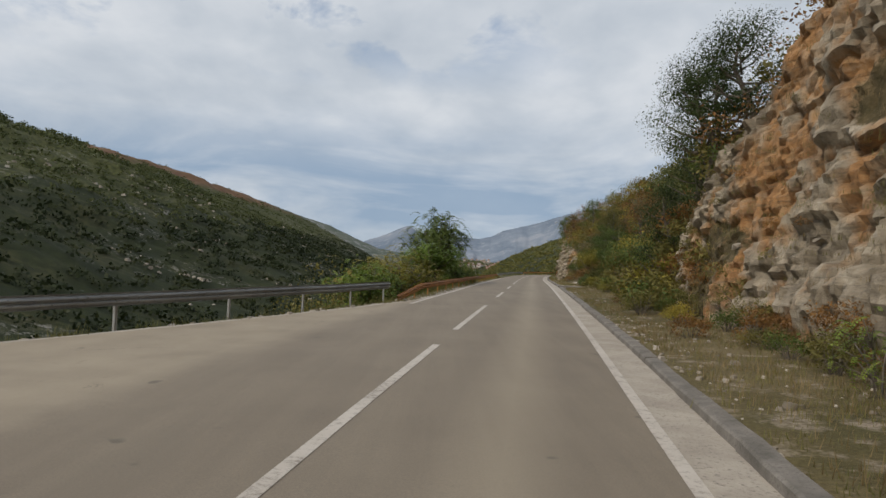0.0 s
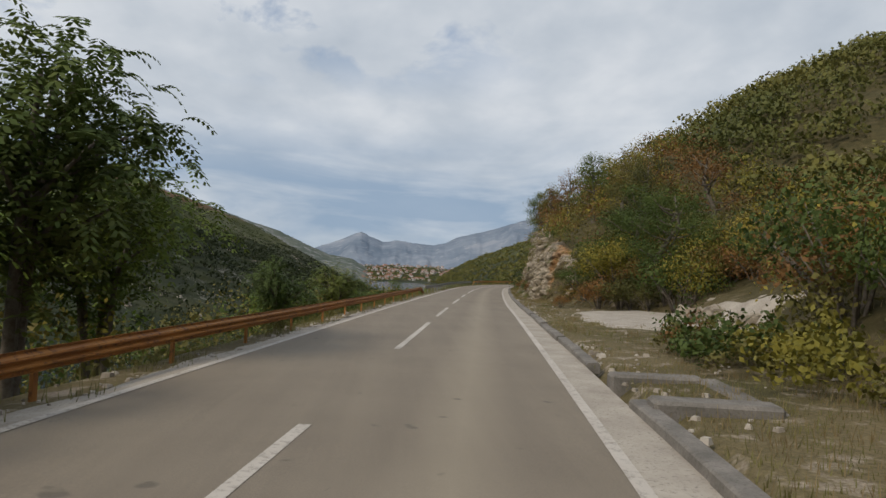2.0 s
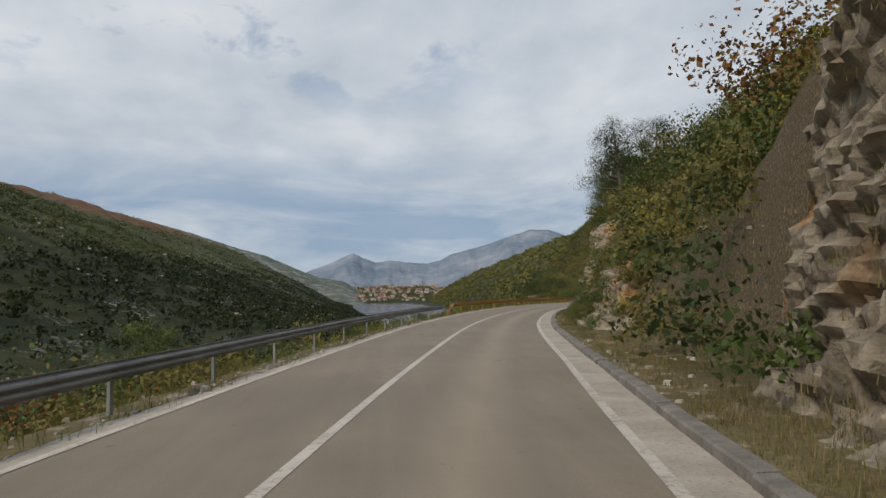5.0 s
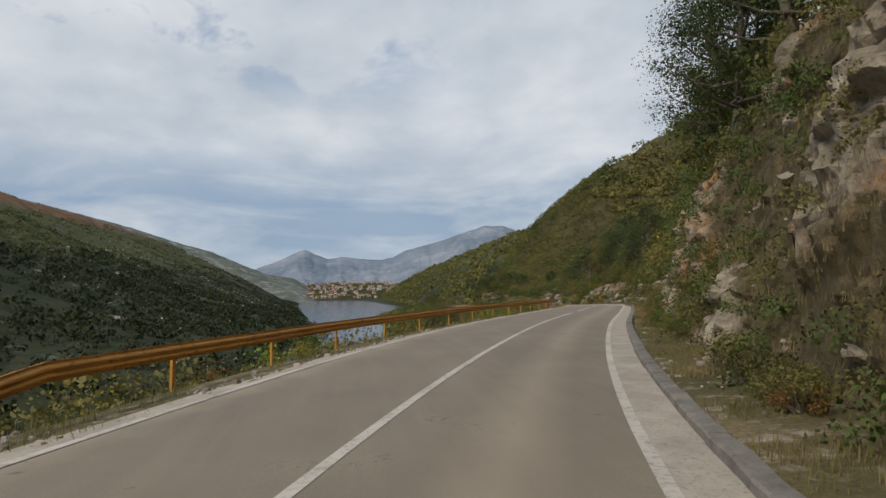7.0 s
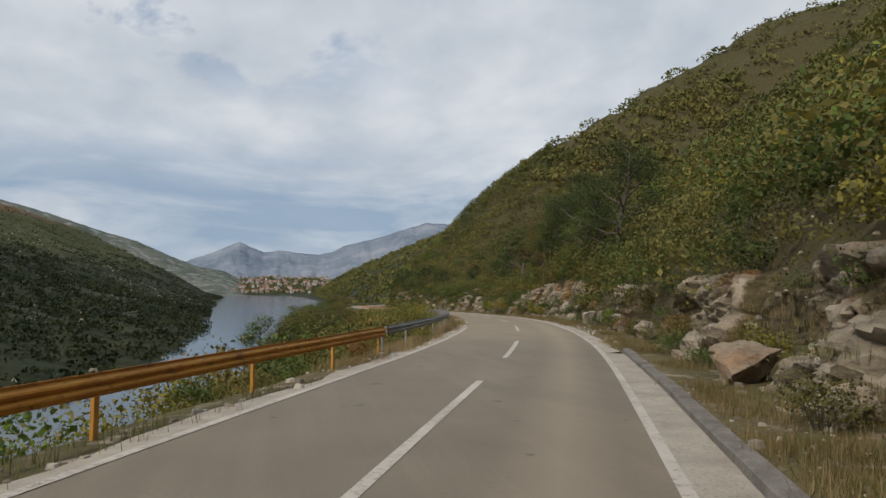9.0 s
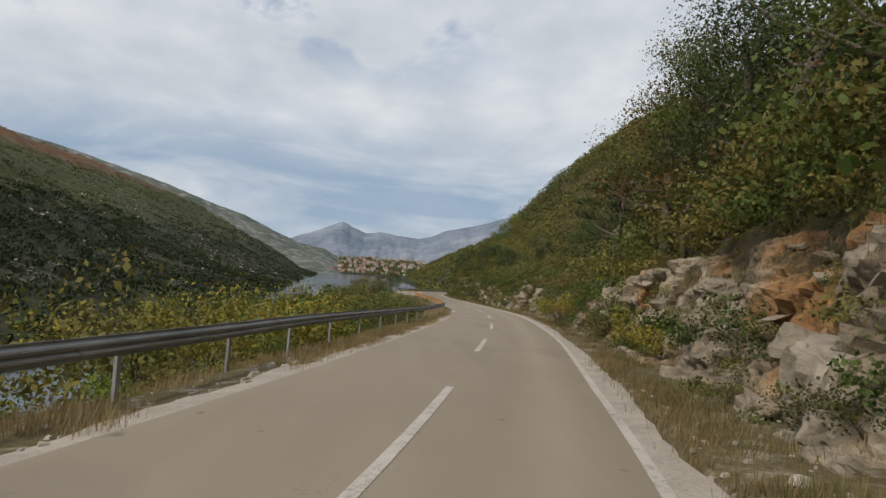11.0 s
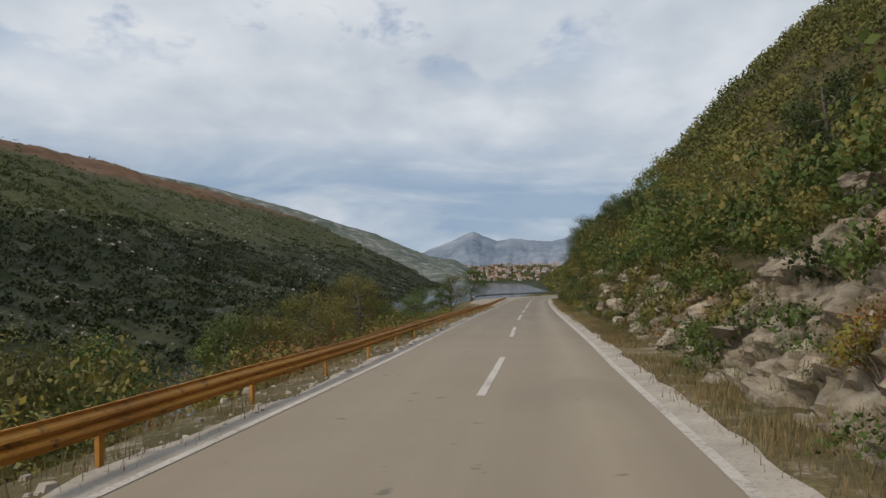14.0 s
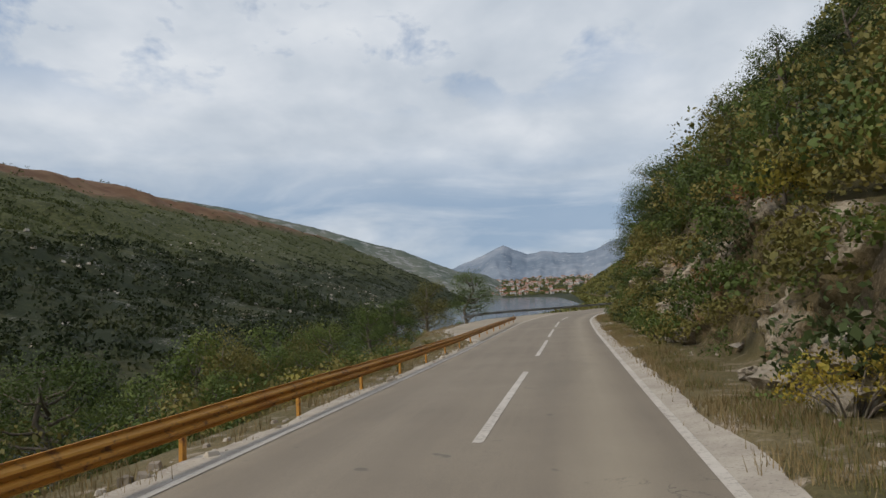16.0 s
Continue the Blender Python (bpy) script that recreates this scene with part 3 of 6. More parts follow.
def guard_rail(label, y0, y1, lat, mat, ramp_start=False, ramp_end=False, high=0.60):
    """lat(y): how far left of the centre line the beam runs; the beam's middle is at high, its ends can dip into the ground."""
    rail = new("guard_rail")
    tagged(rail, label, "guard rail", "guard rails along the outer edge")

    def level(y):
        h = high + 0.025 * (value_noise(y / 6.0, 2.0) - 0.5)
        if ramp_start:
            h = h - (high - 0.02) * np.clip((y0 + 4.6 - y) / 4.6, 0, 1) ** 1.0
        if ramp_end:
            h = h - (high - 0.02) * np.clip((y - y1 + 3.2) / 3.2, 0, 1)
        return h

    count = max(1, round((y1 - y0) / 4))
    marks = np.linspace(y0, y1, count + 1)
    for k in range(count):
        a, b = marks[k], marks[k + 1] + 0.15
        ys = np.linspace(a, min(b, y1), 7)
        base, way_ = on_road(ys, -lat(ys))
        wob = 0.03 * (value_noise(ys / 2.3, 7.0) - 0.5)
        out = np.stack([way_[:, 1], -way_[:, 0], np.zeros(len(ys))], -1)
        rows = [base[i] + out[i] * (px + 0.004 * (k % 2) + wob[i]) + np.array((0, 0, level(ys[i]) - 0.02 + pz)) for i in range(len(ys)) for px, pz in BEAM]
        back = [base[i] + out[i] * (px - 0.006 + 0.004 * (k % 2) + wob[i]) + np.array((0, 0, level(ys[i]) - 0.02 + pz)) for i in range(len(ys)) for px, pz in BEAM]
        c, n = len(BEAM), len(rows)
        F = grid_faces(len(ys), c)
        F = F + [tuple(n + i for i in f[::-1]) for f in F]
        F += [(i * c, (i + 1) * c, n + (i + 1) * c, n + i * c) for i in range(len(ys) - 1)]
        F += [(i * c + c - 1, n + i * c + c - 1, n + (i + 1) * c + c - 1, (i + 1) * c + c - 1) for i in range(len(ys) - 1)]
        me = mesh_from("beam", rows + back, F, [mat])
        part("beam", me, rail)
    for y in marks:
        h = float(level(y)) + 0.06
        if h < 0.3:
            continue
        y = float(min(max(y, y0 + 0.12), y1 - 0.12))
        p, w = on_road(np.array([y]), -lat(np.array([y])) - 0.17)
        p, w = p[0], w[0]
        turn = math.atan2(-w[0], w[1]) + math.pi
        foot = float(height(p[1], p[0])) - 0.15
        o = part("post", POSTS[mat], rail)
        o.matrix_basis = Matrix.LocRotScale((p[0], p[1], foot), Euler((random.uniform(-0.04, 0.04), random.uniform(-0.03, 0.03), turn)), (1, 1, p[2] + h - foot))
        q = on_road(np.array([y]), -lat(np.array([y])) - 0.07)[0][0]
        s = part("spacer", BLOCKS[mat], rail)
        s.matrix_basis = Matrix.LocRotScale((q[0], q[1], q[2] + h - 0.08), Euler((0, 0, turn)), None)
    return rail


def lat_from(*pairs):
    return lambda y: np.interp(y, [p[0] for p in pairs], [p[1] for p in pairs])


guard_rail("grey galvanised steel guard rail round the lay-by", -44, 30.3, lat_from((-44, 11.6), (0, 10.6), (8, 9.2), (16, 7.0), (23.8, 5.4), (30.3, 4.6)), ZINC)
guard_rail("orange rust-stained steel guard rail on low posts", 30.2, 112.8, lat_from((30, 4.2), (35, 3.85), (48, 3.85), (75, 3.7), (100, 3.85), (113, 3.95)), ORANGE, True, True, 0.47)
guard_rail("grey galvanised steel guard rail above the river", 113.8, 173.0, lat_from((113, 3.9), (120, 3.8), (173, 4.4)), ZINC)
guard_rail("orange rusty guard rail dipping to the ground at its end", 175.2, 235.2, lat_from((174, 4.45), (180, 5.2), (190, 5.2), (206, 4.6), (214, 4.3), (235, 3.95)), AMBER, True)
guard_rail("dull grey steel guard rail over long dry grass", 236.0, 323.4, lat_from((236, 4.1), (256, 4.2), (277, 4.7), (296, 4.5), (323, 3.65)), ZINC)
guard_rail("orange painted guard rail with flaking rust", 324.6, 435.8, lat_from((324, 3.75), (333, 3.6), (388, 3.7), (436, 4.15)), AMBER, high=0.46)
guard_rail("dull grey steel guard rail round the outer bend", 437.5, 520, lat_from((437, 9.4), (450, 10.0), (470, 4.8), (520, 4.6)), ZINC)


# ---- paved pull-in and culvert wall on the right ----
def build_pull_in():
    ys = np.arange(71.6, 86.6, 0.6)
    lo = np.interp(ys, [71.6, 74, 80, 84, 86.6], [9.0, 6.2, 6.0, 6.6, 8.6]) + 0.35 * fbm(ys / 1.5, ys * 0, 3, 91)
    hi = np.interp(ys, [71.6, 75, 83, 86.6], [11.5, 14.5, 13.0, 10.0]) + 0.5 * fbm(ys / 2.0, ys * 0 + 4, 3, 92)
    V = []
    for f in np.linspace(0, 1, 9):
        p, _ = on_road(ys, lo + (hi - lo) * f)
        p[:, 2] = height(p[:, 1], p[:, 0]) + 0.05 - 0.06 * (f in (0.0, 1.0))
        V.append(p)
    V = np.stack(V, 1)
    me = mesh_from("pull_in", V.reshape(-1, 3), grid_faces(len(ys), 9), [CONCRETE])
    return tagged(new("pavement_pull_in", me), "worn pale paved pull-in beside the road", "pavement", kind="structure")


build_pull_in()


def culvert_wall():
    o = tagged(new("culvert_wall"), "broken concrete culvert wall at the kerb", "culvert wall")
    for y, lat, sx, sy, sz, up in ((58.4, 5.1, 1.7, 0.5, 0.5, -0.05), (61.2, 5.0, 1.6, 0.45, 0.45, -0.08), (59.8, 5.9, 0.4, 3.0, 0.4, -0.1)):
        p, w = on_road(np.array([y]), np.array([lat]))
        m = part("wall_block", box_mesh("wall_block", sx, sy, sz, KERB, 0.05), o)
        m.matrix_basis = Matrix.Translation(tuple(p[0] + (0, 0, up))) @ pose(0, 0, 0, random.uniform(-2, 2), random.uniform(-2, 2), -math.degrees(math.atan2(w[0][0], w[0][1])))
    return o


culvert_wall()


# ---- water, far hills, mountains, town ----
def build_water():
    ys = np.concatenate([np.arange(-150, 2200, 25.0)])
    V, F = [], []
    for y in ys:
        V += [(float(foot_x(y)) - 25, y, WATER_Z), (float(bank_x(y)) + 25, y, WATER_Z)]
    F = grid_faces(len(ys), 2)
    return tagged(new("water", mesh_from("water", V, F, [WATER])), "calm dark green lake narrowing to a river", "lake", kind="structure")


build_water()


def ridge(name, stops, dist, deep, mat, label, low=-30.0, seed=1, rough=1.0, step=0.12):
    """A hill range round the origin: stops are azimuth and height of its crest in degrees; it falls towards the viewer over deep metres."""
    az = np.arange(stops[0][0], stops[-1][0] + 1e-6, step)
    el = np.interp(az, [s[0] for s in stops], [s[1] for s in stops])
    rows = 34
    V = []
    for k in range(rows):
        f = k / (rows - 1)
        r = dist - deep * (1 - f)
        a = np.radians(az)
        x, y = r * np.sin(a), r * np.cos(a)
        crest = dist * np.tan(np.radians(el))
        gully = fbm(np.degrees(a) * dist / 6000.0 * 1.1, 2.3 * f + 0.25 * np.degrees(a) + seed, 5, seed, 0.55)
        lump = fbm(x / 160, y / 160, 4, seed + 2)
        shape = f**1.35
        z = low + (crest - low) * np.clip(shape * (1 + 0.55 * gully * (1 - f) + 0.25 * lump * (1 - f)), 0, 1.05)
        z = z + rough * dist * 0.0011 * fbm(az * 3.1, az * 0 + 0.5, 4, seed + 5) * f
        V.append(np.stack([x, y, z], -1))
    for r, zz in ((dist + 60, -60.0),):
        V.append(np.stack([r * np.sin(np.radians(az)), r * np.cos(np.radians(az)), np.full_like(az, zz)], -1))
    V = np.stack(V).reshape(-1, 3)
    me = mesh_from(name, V, grid_faces(rows + 1, len(az)), [mat], True)
    return tagged(new(name, me), label, "mountain", kind="structure")


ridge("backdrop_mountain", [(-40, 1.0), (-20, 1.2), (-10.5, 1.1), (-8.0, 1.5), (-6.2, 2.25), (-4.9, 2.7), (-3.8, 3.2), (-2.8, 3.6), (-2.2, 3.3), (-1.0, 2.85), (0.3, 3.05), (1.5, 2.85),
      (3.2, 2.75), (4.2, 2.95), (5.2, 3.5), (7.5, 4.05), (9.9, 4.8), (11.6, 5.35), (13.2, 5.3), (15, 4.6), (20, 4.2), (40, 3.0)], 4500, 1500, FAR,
      "pale bare limestone mountain, bluish distance haze in its colour", seed=3)

TERRACE = material("terraced_hill", lambda N, p: N.mix(N.step(N.noise(p, 0.03, 6.0, 0.7), 0.50, 0.62), N.ramp(N.noise(p, 0.006, 6.0, 0.6), [(0.35, (0.085, 0.108, 0.090)), (0.65, (0.150, 0.160, 0.135))]), (0.26, 0.265, 0.26)), 1.0, spec=0.0)
ridge("backdrop_terraced_hill", [(-40, 8.5), (-26, 7.6), (-22, 6.9), (-18, 5.9), (-15, 5.1), (-11.8, 4.05), (-9.3, 3.35), (-7.3, 2.45), (-5.3, 1.65), (-3.4, 1.35), (-2.2, 0.7), (-1.2, -0.4)], 2700, 900, TERRACE,
      "pale terraced limestone hill above the lake", low=-16.0, seed=9, rough=0.6)


# ---- town at the head of the lake ----
def town_wall(N, p):
    r = N.add("ObjectInfo").outputs["Random"]
    return N.mix(N.step(N.noise(p, 0.6), 0.45, 0.7), N.ramp(r, [(0.0, (0.50, 0.49, 0.48)), (0.5, (0.64, 0.62, 0.60)), (1.0, (0.48, 0.42, 0.35))]), (0.50, 0.48, 0.45))


def town_roof(N, p):
    r = N.add("ObjectInfo").outputs["Random"]
    return N.mix(N.noise(p, 0.8), N.ramp(r, [(0.0, (0.27, 0.115, 0.075)), (0.6, (0.36, 0.165, 0.11)), (0.85, (0.33, 0.25, 0.21)), (1.0, (0.40, 0.37, 0.35))]), (0.25, 0.12, 0.08))


TOWN_WALL, TOWN_ROOF = material("plaster", town_wall, 0.9), material("roof_tiles", town_roof, 0.9)
TOWN_GLASS = material("window_glass", lambda N, p: N.ramp(N.noise(p, 0.5), [(0.3, (0.03, 0.035, 0.04)), (0.7, (0.06, 0.07, 0.08))]), 0.15)


def house(w, d, h, rise):
    """A plastered house with a tiled gable roof and windows to the lake."""
    o = new("house")
    part("wall", mesh_from("wall", [(x, y, z) for z in (-3.0, h) for x, y in ((-w / 2, -d / 2), (w / 2, -d / 2), (w / 2, d / 2), (-w / 2, d / 2))] + [(-w / 2, 0, h + rise), (w / 2, 0, h + rise)],
                           [(0, 1, 5, 4), (1, 2, 6, 9, 5), (2, 3, 7, 6), (3, 0, 4, 8, 7)], [TOWN_WALL]), o)
    e, t = 0.5, 0.25
    part("roof", mesh_from("roof", [(-w / 2 - e, -d / 2 - e, h - 0.3), (w / 2 + e, -d / 2 - e, h - 0.3), (w / 2 + e, 0, h + rise + t), (-w / 2 - e, 0, h + rise + t), (w / 2 + e, d / 2 + e, h - 0.3), (-w / 2 - e, d / 2 + e, h - 0.3)],
                           [(0, 1, 2, 3), (3, 2, 4, 5)], [TOWN_ROOF]), o)
    glass = box_mesh("window", 1.3, 0.12, 1.5, TOWN_GLASS)
    for k in range(int(w // 3)):
        for f in range(int(h // 2.9)):
            g = part("window", glass, o)
            g.matrix_basis = pose(-w / 2 + 1.8 + 3 * k, -d / 2 - 0.02, 1.6 + 2.9 * f)
    return tagged(o, "small plastered house with a red tiled roof", "house", "houses of the lakeside town")


HOUSES = [house(8.5, 7.5, 5.9, 1.9), house(10, 8, 5.9, 2.2), house(7.5, 7, 3.2, 1.9), house(15, 9, 8.8, 1.6)]
placed = 0
while placed < 240:
    a, r = rng.normal(0.2, 2.9), 2140 + 1000 * rng.random() ** 1.1
    if not -7 < a < 6.5:
        continue
    x, y = r * math.sin(math.radians(a)), r * math.cos(math.radians(a))
    z = float(height(y, x))
    if z < WATER_Z + 0.6:
        continue
    m = Matrix.Translation((x, y, z)) @ pose(0, 0, 0, 0, 0, rng.normal(0, 22))
    k = int(rng.choice(4, p=(0.42, 0.22, 0.3, 0.06)))
    if placed < 4:
        HOUSES[placed].matrix_basis = m
    else:
        copy_thing(HOUSES[k], m)
    placed += 1


# ---- rock faces and stones ----
def worley(p, seed=0):
    """For points: the random value of the nearest cell, and the gap to the next cell."""
    p = np.asarray(p, float)
    base = np.floor(p).astype(int)
    best = np.full(len(p), 9.0)
    second = np.full(len(p), 9.0)
    value = np.zeros(len(p))
    for i in (-1, 0, 1):
        for j in (-1, 0, 1):
            for k in (-1, 0, 1):
                c = base + (i, j, k)
                h = (c[:, 0] * 73856093 ^ c[:, 1] * 19349663 ^ c[:, 2] * 83492791 ^ seed * 2654435) & 0xFFFFFF
                r = [((h * m) % 65521) / 65521.0 for m in (48271, 69621, 40692, 16807)]
                d = np.sqrt(((c + np.stack(r[:3], -1) - p) ** 2).sum(1))
                near = d < best
                second = np.where(near, best, np.minimum(second, d))
                value = np.where(near, r[3], value)
                best = np.minimum(best, d)
    return value, second - best


def rock_face(label, y0, y1, lump=1.0, dip=0.25, seed=1, extra=1.4, cover=0.42, warmth=0.5, thick=0.5):
    """A craggy skin over the steep part of the slope beside the road."""
    ys = np.arange(y0, y1 + 0.01, 0.13)
    ch = cliff_height(ys)
    rows = []
    m = int(np.clip((ch.max() + 2.2) / 0.105, 22, 96))
    for y, c in zip(ys, ch):
        wide = 0.9 + 0.22 * c
        lat = np.linspace(float(verge_end(y)) - 1.1, float(verge_end(y)) + wide + extra, 90)
        p, _ = on_road(np.full(90, y), lat)
        p[:, 2] = height(p[:, 1], p[:, 0])
        arc = np.concatenate([[0], np.cumsum(np.linalg.norm(np.diff(p, axis=0), axis=1))])
        s = np.linspace(0, arc[-1], m)
        rows.append(np.stack([np.interp(s, arc, p[:, k]) for k in range(3)], -1))
    G = np.stack(rows)
    n = np.cross(np.gradient(G, axis=0), np.gradient(G, axis=1))
    n /= np.linalg.norm(n, axis=-1)[..., None] + 1e-9
    n = np.where(n[..., 2:] < 0, -n, n)
    n = n * 0.35 + np.array((-0.95, -0.15, 0.2)) * 0.65
    q = G.reshape(-1, 3)
    tilt = np.stack([q[:, 0], q[:, 1], q[:, 2] + dip * q[:, 1] + 0.15 * q[:, 0]], -1)
    warp = 0.35 * np.stack([fbm(q[:, 1] / 2, q[:, 2] / 2, 3, s) for s in (11, 12, 13)], -1)
    a, ea = worley((tilt + warp) / (2.6, 2.9, 1.5), seed)
    dice = lambda v: np.abs(np.modf(np.sin(v) * 43758.5453)[0])

    def beds(high, long, seed_):
        """Beds of uneven thickness, each broken into blocks: how far each block stands out, its tilt, and the gap to its joints in metres."""
        at = (tilt[:, 2] + warp[:, 2] * high * 1.4) / high + 0.55 * fbm(q[:, 1] / (5 * high), q[:, 2] / (3 * high), 3, seed_)
        k = np.floor(at)
        fh = at - k
        w = (0.55 + 1.1 * dice(k * 12.9898 + seed_)) * long
        along = (q[:, 1] * 0.9 - q[:, 0] * 0.3 + warp[:, 0] * long + 0.25 * (fh - 0.5) * long * (dice(k * 5.3) - 0.5)) / w + 7 * dice(k * 3.17 + seed_)
        j = np.floor(along)
        fu = along - j
        v1, v2, v3 = (dice(k * 17.13 + j * 41.7 + v) for v in (seed_, seed_ + 0.37, seed_ + 0.71))
        gap = np.minimum(np.minimum(fh, 1 - fh) * high, np.minimum(fu, 1 - fu) * w)
        return (v1 - 0.5) + 0.6 * (fu - 0.5) * (v2 - 0.5) + 0.7 * (fh - 0.5) * (v3 - 0.62), gap

    big, gap_big = beds(1.15 * thick * lump / 0.6, 2.6 * lump, seed + 1)
    mid, gap_mid = beds(0.40 * thick / 0.6, 1.5, seed + 2)
    thin = beds(0.19, 0.8, seed + 3)[0]
    torn = np.clip(0.55 + 1.6 * fbm(q[:, 1] / 4.0, q[:, 2] / 2.5, 3, seed + 61), 0.15, 1)
    joint = np.maximum(np.exp(-(gap_big / 0.09) ** 2), 0.7 * torn * np.exp(-(gap_mid / 0.05) ** 2))
    rough = 0.10 * np.stack([fbm(q[:, 1] / 0.7, q[:, 2] / 0.7, 2, v) for v in (14, 15, 16)], -1)
    b, eb = worley((tilt + 0.4 * warp + rough) / (0.95, 1.05, 0.62), seed + 5)
    c = worley((tilt + rough) / (0.42, 0.46, 0.26), seed + 9)[0]
    joint = np.maximum(joint, 0.8 * np.exp(-(eb / 0.07) ** 2))
    disp = 0.38 * lump * big + 0.20 * torn * mid + 0.07 * torn * thin + 0.34 * (b - 0.5) + 0.15 * (c - 0.5) + 0.35 * lump * (a - 0.45) + 0.5 * fbm(q[:, 1] / 5.0, q[:, 2] / 4.5, 4, seed + 31)
    disp = disp + 0.10 * fbm(q[:, 1] / 0.6 + q[:, 0], q[:, 2] / 0.35, 3, seed + 35) - 0.16 * joint
    u = np.linspace(0, 1, m)[None].repeat(len(ys), 0).ravel()
    v = np.linspace(0, 1, len(ys))[:, None].repeat(m, 1).ravel()
    fade = np.clip(np.minimum(u * 7, (1 - u) * 5), 0, 1) * np.clip(np.minimum(v, 1 - v) * (y1 - y0) / 2.5, 0, 1)
    low = np.repeat(np.clip((ch - 0.5) / 0.8, 0.15, 1), m)
    # stretches covered by soil sink out of sight
    bare = np.clip((fbm(q[:, 1] / 5.5, q[:, 2] / 3.5, 3, seed + 21) + cover) * 3.2, 0, 1)
    disp = disp * fade * low * (0.35 + 0.65 * bare) - 0.95 * (1 - fade) - (0.30 if y0 < 210 else 0.7) * (1 - bare)
    V = q + n.reshape(-1, 3) * disp[:, None]
    me = mesh_from("rock_face", V, grid_faces(len(ys), m), [ROCKS[warmth]], True)
    me.set_sharp_from_angle(angle=radians(22))
    # clay lies in the hollows
    soil = np.clip(1.15 * (1 - bare) + 0.9 * np.clip(-disp / lump, 0, 1) * np.clip(0.2 + 2.0 * fbm(q[:, 1] / 2.2, q[:, 2] / 1.1, 3, seed + 71), 0, 1) + 0.8 * np.clip(1 - u * 5, 0, 1), 0, 1)
    for key, val in (("joint", joint), ("soil", soil)):
        me.attributes.new(key, "FLOAT", "POINT").data.foreach_set("value", val.astype(np.float32))
    clay = np.clip(0.55 - 1.3 * disp / lump, 0, 1) * np.clip(0.5 + 1.6 * fbm(q[:, 1] / 4.5, q[:, 2] / 3.0, 3, seed + 51), 0, 1)
    me.attributes.new("clay", "FLOAT", "POINT").data.foreach_set("value", clay.astype(np.float32))
    return tagged(new("rock_face", me), label, "rock face"), V


def stone_mesh(seed, flat=0.7, points=22, mat=None):
    """An angular broken stone about one metre across."""
    r = random.Random(seed)
    bm = bmesh.new()
    for _ in range(points):
        v = Vector((r.uniform(-1, 1), r.uniform(-1, 1), r.uniform(-1, 1)))
        v = v / max(max(abs(c) for c in v), 1e-3) * r.uniform(0.62, 1.0)
        v.normalize() if r.random() < 0.35 else None
        bm.verts.new((v.x * 0.5, v.y * 0.42, v.z * 0.5 * flat))
    got = bmesh.ops.convex_hull(bm, input=bm.verts[:])
    bmesh.ops.delete(bm, geom=[e for e in got["geom_interior"] if isinstance(e, bmesh.types.BMVert)], context="VERTS")
    me = bpy.data.meshes.new("stone")
    bm.to_mesh(me)
    bm.free()
    me.materials.append(mat or PIECE)
    return me


STONES = [stone_mesh(s, f, n) for s, f, n in ((1, 0.55, 20), (2, 0.7, 24), (3, 0.9, 26), (4, 0.5, 18), (5, 0.65, 22), (6, 0.8, 20), (7, 0.45, 24), (8, 0.75, 28))]


def piece_of(face, spots, sizes, sink=0.25):
    for (x, y, z), s in zip(spots, sizes):
        o = part("stone", random.choice(STONES), face)
        o.matrix_basis = Matrix.LocRotScale((x, y, z - sink * s * 0.4), Euler((random.gauss(0.1, 0.14), random.gauss(0, 0.14), random.uniform(0, 6.28))),
                                            (s * random.uniform(0.9, 1.5), s * random.uniform(0.9, 1.4), s * random.uniform(0.45, 0.8)))


FACES = [
    ("high orange and grey limestone cutting with loose blocks", -34, 35, 1.0, 0.10, 1, 50),
    ("layered pale grey limestone cutting beside the road", 93.5, 137, 0.8, 0.22, 2, 60),
    ("tall broken limestone face with rusty clay seams", 150, 209, 1.0, -0.25, 3, 90),
    ("low ledge of grey limestone boulders under bushes", 211, 266, 0.85, 0.15, 4, 100),
    ("broken tan limestone bank with fallen slabs", 262, 308, 0.95, 0.35, 5, 140),
    ("weathered grey limestone ledges in the roadside bank", 306, 352, 1.0, 0.3, 6, 90),
    ("pale crumbling limestone outcrop under scrub", 349, 381, 1.0, 0.2, 7, 70),
    ("grey limestone outcrop hidden among low trees", 379, 440, 0.9, 0.2, 8, 50),
]
LEDGES = []         # points on the rock faces, where tufts grow
for label, y0, y1, lump, dip, seed, count in FACES:
    face, V = rock_face(label, y0, y1, lump, dip, seed, cover=(0.36, 0.38, 0.30, 0.26, 0.30, 0.36, 0.36, 0.12)[seed - 1], extra=1.2 if y0 < 210 else 0.5, warmth=(0.56, 0.68, 0.56, 0.68, 0.56, 0.68, 0.68, 0.68)[seed - 1], thick=(0.85, 0.36, 0.75, 0.6, 0.6, 0.6, 0.6, 0.6)[seed - 1])
    pick = [V[random.randrange(len(V))] for _ in range(count)]
    piece_of(face, pick, [random.choice((0.25, 0.3, 0.4, 0.5, 0.6, 0.75)) * random.uniform(0.7, 1.1) for _ in pick], 0.9)
    LEDGES.append(V)


